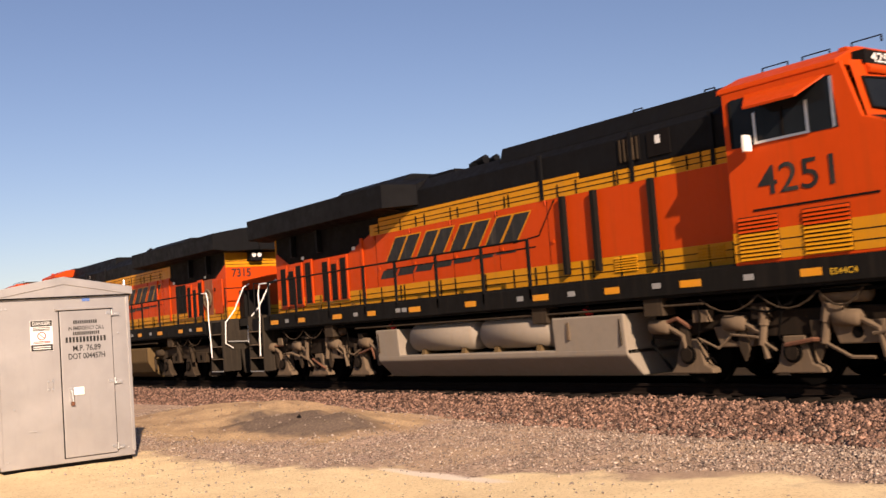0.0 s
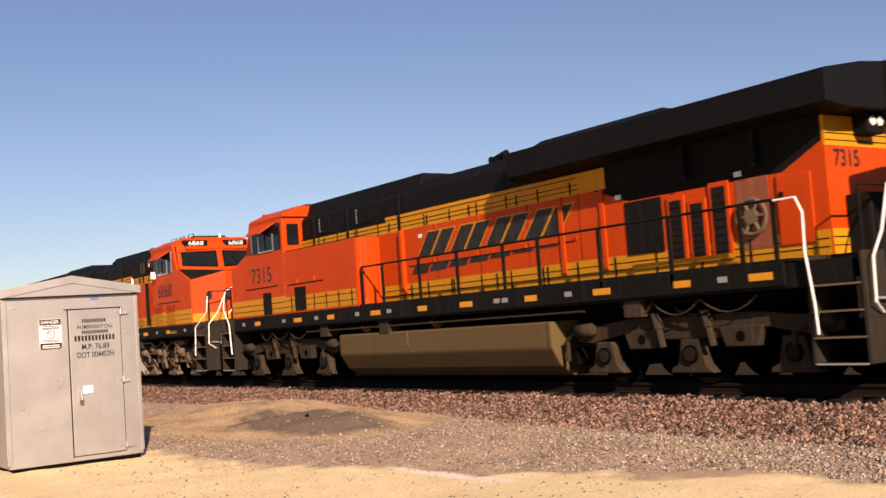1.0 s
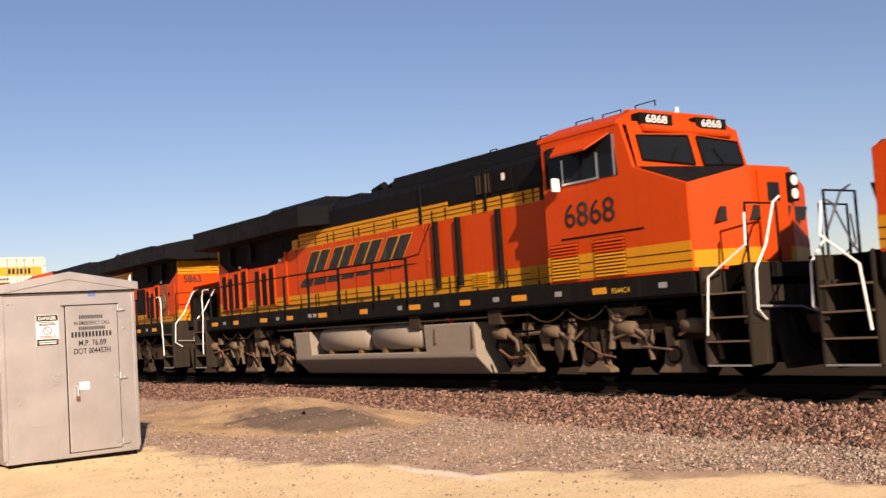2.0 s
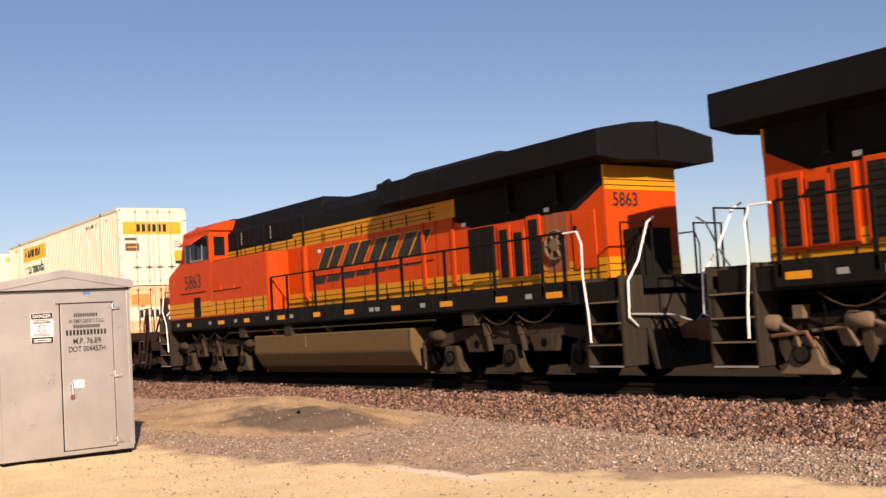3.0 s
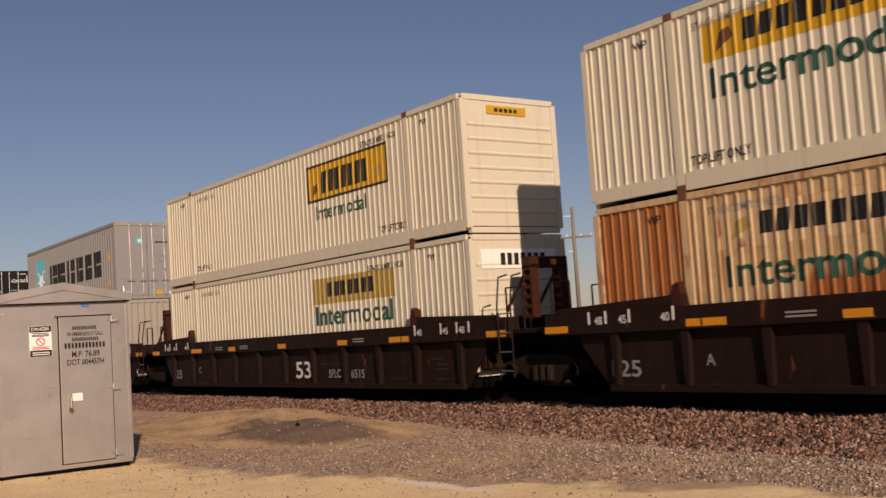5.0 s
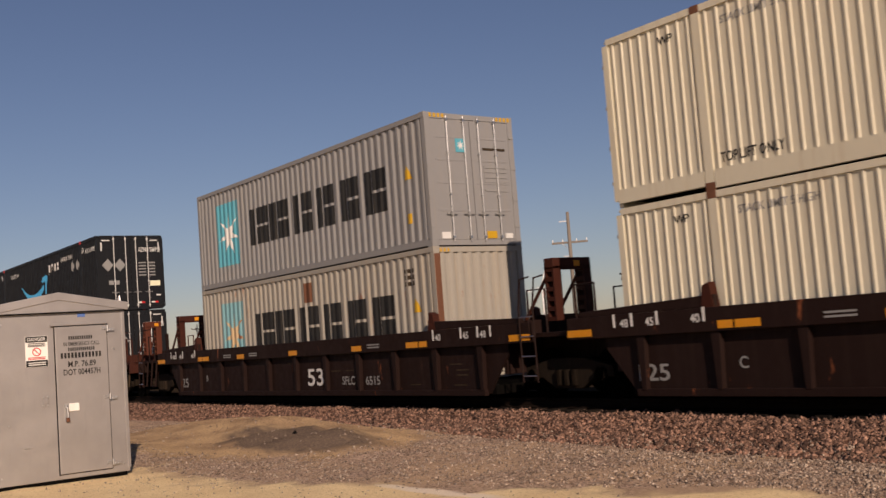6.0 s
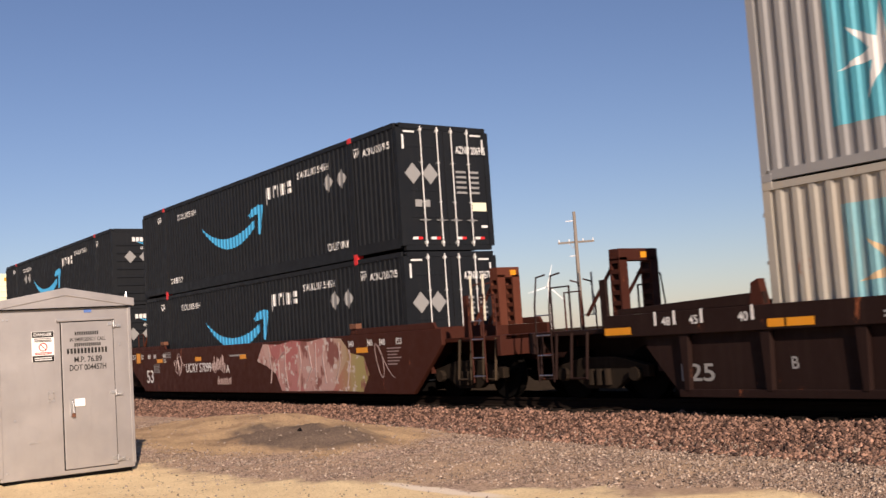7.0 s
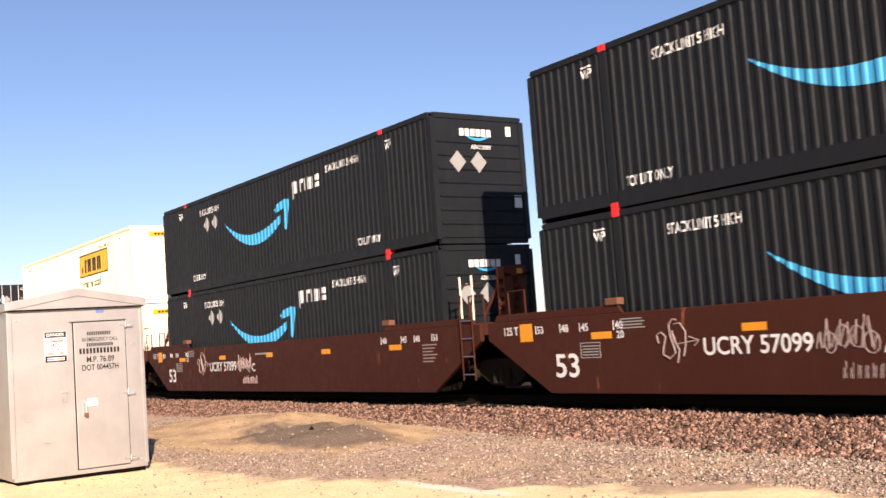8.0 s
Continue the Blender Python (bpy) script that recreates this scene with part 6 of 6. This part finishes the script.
        for a in (6.34, 6.76, 7.22, 7.63, 8.04):
            part("window_frame", Form().box(a - 0.022, a + 0.022, *sorted((s * 1.50, s * 1.522)), 3.53, 4.22 if a in (6.34, 8.04) else 3.98), STEEL if a in (6.76, 8.04, 7.63) else SEAM, win)
        part("window_sill", Form().box(6.74, 7.66, *sorted((s * 1.50, s * 1.53)), 3.52, 3.555), STEEL, win)
        awning = Form().add([(6.62, s * 1.50, 4.27), (7.95, s * 1.50, 4.27), (7.70, s * 1.86, 4.02), (6.84, s * 1.86, 4.02), (6.62, s * 1.50, 4.24), (7.95, s * 1.50, 4.24), (7.70, s * 1.85, 3.99), (6.84, s * 1.85, 3.99)], [(0, 1, 2, 3), (7, 6, 5, 4), (0, 4, 5, 1), (1, 5, 6, 2), (2, 6, 7, 3), (3, 7, 4, 0)])
        part("sunshade", awning, ORANGE, wall, "orange folding sunshade")
        if s < 0:
            part("mirror", Form().box(6.66, 6.72, *sorted((s * 1.56, s * 1.72)), 3.42, 3.66), WHITE, wall, bevel=0.01)
        number_face = pose(7.57 if s > 0 else 7.35, s * 1.512, 2.98 if s < 0 else 2.92, 90, 0, 180 if s > 0 else 0)
        letters(number, 0.41, number_face, LETTER_BLACK, wall, 1.24, bold=0.006)
        for a in (-1, 1):
            steps(loco, a * 10.1, s, a)
        grab_rails(loco, s, 1), grab_rails(loco, s, -1)
    xs_right = [-9.2, -7.7, -6.0, -4.33, -3.0, -1.45, 0.1, 1.5]
    handrail(loco, -1, xs_right)
    handrail(loco, 1, [-9.2, -8.6, -7.2, -5.6, -4.0, -2.97, -1.46, -0.08, 1.4, 2.3])
    part("cab_rear_wall", Form().box(6.2, 6.26, -1.44, 1.44, 1.8, 4.40), ORANGE, loco)
    part("cab_rear_window", Form().box(6.185, 6.2, 1.02, 1.36, 3.62, 4.18), GLASS, loco)
    roof = part("cab_roof", Form().prism("x", [(-1.52, 4.36), (1.52, 4.36), (1.50, 4.44), (0.98, 4.66), (-0.98, 4.66), (-1.50, 4.44)], 6.12, 8.16), ORANGE, loco, "orange cab roof", bevel=0.02)
    part("roof_unit", Form().box(6.5, 7.8, -0.55, 0.55, 4.66, 4.76), TRUCK, roof, bevel=0.02)
    for x in (6.5, 7.2, 8.0):
        part("roof_rail", Form().tube([(x, -0.85, 4.66), (x, -0.85, 4.75), (x + 0.45, -0.85, 4.75), (x + 0.45, -0.85, 4.66)], 0.014), SEAM, roof)
    part("antenna", Form().cyl((7.9, 0.3, 4.66), (7.9, 0.3, 4.82), 0.05, 8, 0.03), WHITE, roof)
    front = Form().add([(8.28, -1.42, 4.40), (8.28, 1.42, 4.40), (8.48, 1.42, 3.58), (8.60, 0, 3.52), (8.48, -1.42, 3.58), (8.36, 0, 4.46)], [(0, 5, 3, 4), (5, 1, 2, 3)])
    part("cab_front", front, ORANGE, loco)
    brow = part("number_board_housing", Form().prism("y", [(7.95, 4.66), (8.08, 4.66), (8.43, 4.28), (8.40, 4.22), (7.95, 4.22)], -1.12, 1.12), ORANGE, loco, bevel=0.015)
    for s in (-1, 1):
        a, b = sorted((s * 0.10, s * 1.30))
        pane = Form().add([(8.427, s * 0.12, 4.17), (8.35, s * 1.28, 4.14), (8.455, s * 1.28, 3.72), (8.555, s * 0.12, 3.66)], [(0, 1, 2, 3)])
        off = Form().add([(x + 0.03, y, z + 0.008) for x, y, z in pane.v], pane.f)
        glass = part("windshield", off, GLASS, loco, "dark windshield pane")
        rim = Form().tube([tuple(p) for p in off.v] + [tuple(off.v[0])], 0.022)
        part("windshield_gasket", rim, SEAM, glass)
        part("wiper", Form().tube([(8.56, s * 0.7, 3.68), (8.52, s * 0.45, 3.98)], 0.012), SEAM, glass)
        board = part("number_board", Form().box(8.16, 8.36, a + 0.15, b - 0.25, 4.36, 4.55), SEAM, brow)
        letters(number, 0.13, pose(8.366, (a + b) / 2 - 0.05, 4.455, 90, 0, 90), LETTER_WHITE, board, 0.52)
    # nose
    nose_top = Form().add([(8.5, -1.44, 3.60), (8.62, 0, 3.52), (8.5, 1.44, 3.60), (9.56, 1.44, 3.18), (9.98, 0, 3.42), (9.56, -1.44, 3.18)], [(0, 1, 4, 5), (1, 2, 3, 4)])
    part("nose_top", nose_top, SILL, loco, "black anti-glare nose top")
    nf = Form().add([(9.55, -1.46, 1.80), (9.98, -0.5, 1.80), (9.98, 0.5, 1.80), (9.55, 1.46, 1.80), (9.55, -1.46, 3.19), (9.98, -0.5, 3.42), (9.98, 0.5, 3.42), (9.55, 1.46, 3.19)], [(0, 1, 5, 4), (1, 2, 6, 5), (2, 3, 7, 6), (4, 5, 6, 7), (0, 3, 2, 1)])
    nose = part("nose", nf, ORANGE, loco, "orange short nose")
    part("nose_band", Form().add([(9.557, -1.47, 1.85), (9.99, -0.5, 1.85), (9.99, 0.5, 1.85), (9.557, 1.47, 1.85), (9.557, -1.47, 2.12), (9.99, -0.5, 2.12), (9.99, 0.5, 2.12), (9.557, 1.47, 2.12)], [(0, 1, 5, 4), (1, 2, 6, 5), (2, 3, 7, 6)]), YELLOW, nose)
    part("nose_door", Form().box(9.98, 10.02, -0.35, 0.35, 1.9, 3.35), ORANGE, nose, bevel=0.015)
    part("door_window", Form().box(10.02, 10.03, -0.15, 0.15, 2.85, 3.15), GLASS, nose, bevel=0.01)
    part("headlight_housing", Form().box(9.98, 10.05, 0.40, 0.62, 2.85, 3.32), SEAM, nose, bevel=0.01)
    for z in (2.97, 3.19):
        part("headlight", Form().cyl((10.05, 0.51, z), (10.065, 0.51, z), 0.085, 14), LETTER_WHITE, nose, "round nose headlight")
    for k in range(4):
        y0 = -1.15 + 0.56 * k
        xa = 9.55 + 0.43 * min(1, (1.46 - abs(y0 + 0.2)) / 0.96) + 0.012
        part("brand_block", Form().prism("x", [(y0, 2.55), (y0 + 0.4, 2.55), (y0 + 0.5, 2.78), (y0 + 0.1, 2.78)], xa, xa + 0.008), LETTER_BLACK, nose)
    # ends: pilots, couplers, platforms
    for e in (-1, 1):
        x0 = 10.55
        part("end_platform", Form().box(*sorted((e * 9.55, e * 10.55)), -0.92, 0.92, 1.62, 1.84), SILL, loco)
        part("pilot", Form().prism("y", [(e * 10.45, 0.95), (e * 10.55, 0.95), (e * 10.75, 0.25), (e * 10.65, 0.25)], -0.92, 0.92), STEPWELL, loco, bevel=0.02)
        part("end_plate", Form().box(*sorted((e * 10.42, e * 10.55)), -1.48, 1.48, 0.95, 1.5), STEPWELL, loco)
        part("coupler", Form().box(*sorted((e * 10.5, e * 11.25)), -0.15, 0.15, 0.72, 1.02).box(*sorted((e * 11.0, e * 11.3)), -0.22, 0.22, 0.68, 1.06), RUST, loco, bevel=0.03)
        for k, y in enumerate((-0.8, -0.62, 0.5, 0.66, 0.82)):
            part("air_hose", Form().tube([(e * 10.56, y, 1.15), (e * 10.75, y * 0.95, 1.05), (e * 10.85, y * 0.9, 0.75), (e * 11.0, y * 0.8, 0.5)], 0.024, 6), UNDER, loco)
        for y in (-1, 1):
            part("end_rail", Form().tube([(e * 10.45, y * 1.3, 1.84), (e * 10.45, y * 1.3, 2.75), (e * 10.45, y * 0.55, 2.75), (e * 10.45, y * 0.55, 1.84)], 0.022), SILL, loco)
        part("uncoupling_lever", Form().tube([(e * 10.62, -1.35, 1.2), (e * 10.66, -0.4, 1.15), (e * 10.8, 0, 1.0), (e * 10.66, 0.4, 1.15), (e * 10.62, 1.35, 1.2)], 0.018), DIAMOND, loco)
        part("jumper_cable", Form().tube([(e * 10.45, 0.2, 1.9), (e * 10.7, 0.2, 1.7), (e * 11.0, 0.15, 1.55), (e * 11.2, 0.1, 1.55)], 0.035), UNDER, loco)
    LOCOS.append((loco, centre, 180 if reverse else 0))


# ---- the train ----

locomotive("4251", 106.3, False, True)
locomotive("7315", 83.45, True, False)
locomotive("6868", 61.2, False, True)
locomotive("5863", 38.3, True, False)
ribbed_car(15.42, 11.3, 9.86, "A")
ribbed_car(-4.31, 9.86, 9.81, "C")
ribbed_car(-23.93, 9.81, 11.4, "B")
smooth_car(-47.59, 11.4, 9.72, "A", True)
smooth_car(-67.04, 9.72, 9.78, "C", False)
smooth_car(-86.6, 9.78, 11.4, "B", False)
smooth_car(-110.2, 11.4, 11.4, "A", False)
hunt_stack(23.5, True, CREAM_RUST, CREAM)
hunt_stack(3.77, False, CREAM, CREAM)
grey_stack(-17.83)
prime_stack(-39.51, True)
prime_stack(-58.96, False)
hunt_stack(-78.5, False, CREAM_CLEAN, CREAM_CLEAN)
prime_stack(-102.1, True, short=True)
build_shed()
build_stones()


def motions():
    """The train runs through at an even speed; every vehicle and its load goes with it."""
    times = (0.0, 2.0, 4.0, 6.0, 8.0)
    for loco, x, turn in LOCOS:
        walk(loco, [(t, pose(x + SPEED * (t - 6), TRACK, RAIL, 0, 0, turn)) for t in times])
    for car, x in CARS:
        walk(car, [(t, pose(x + SPEED * (t - 6), TRACK, RAIL)) for t in times])
    for box, x, z in CONTAINERS:
        walk(box, [(t, pose(x + SPEED * (t - 6), TRACK, RAIL + z)) for t in times])
    backwards = {loco for loco, x, turn in LOCOS if turn}
    for axle, x, r in WHEELSETS:
        way = -1 if axle.parent in backwards else 1
        walk(axle, [(k / FPS, pose(x, 0, r, 0, way * math.degrees(SPEED * k / FPS / r), 0)) for k in range(round(8.0 * FPS) + 1)])


motions()
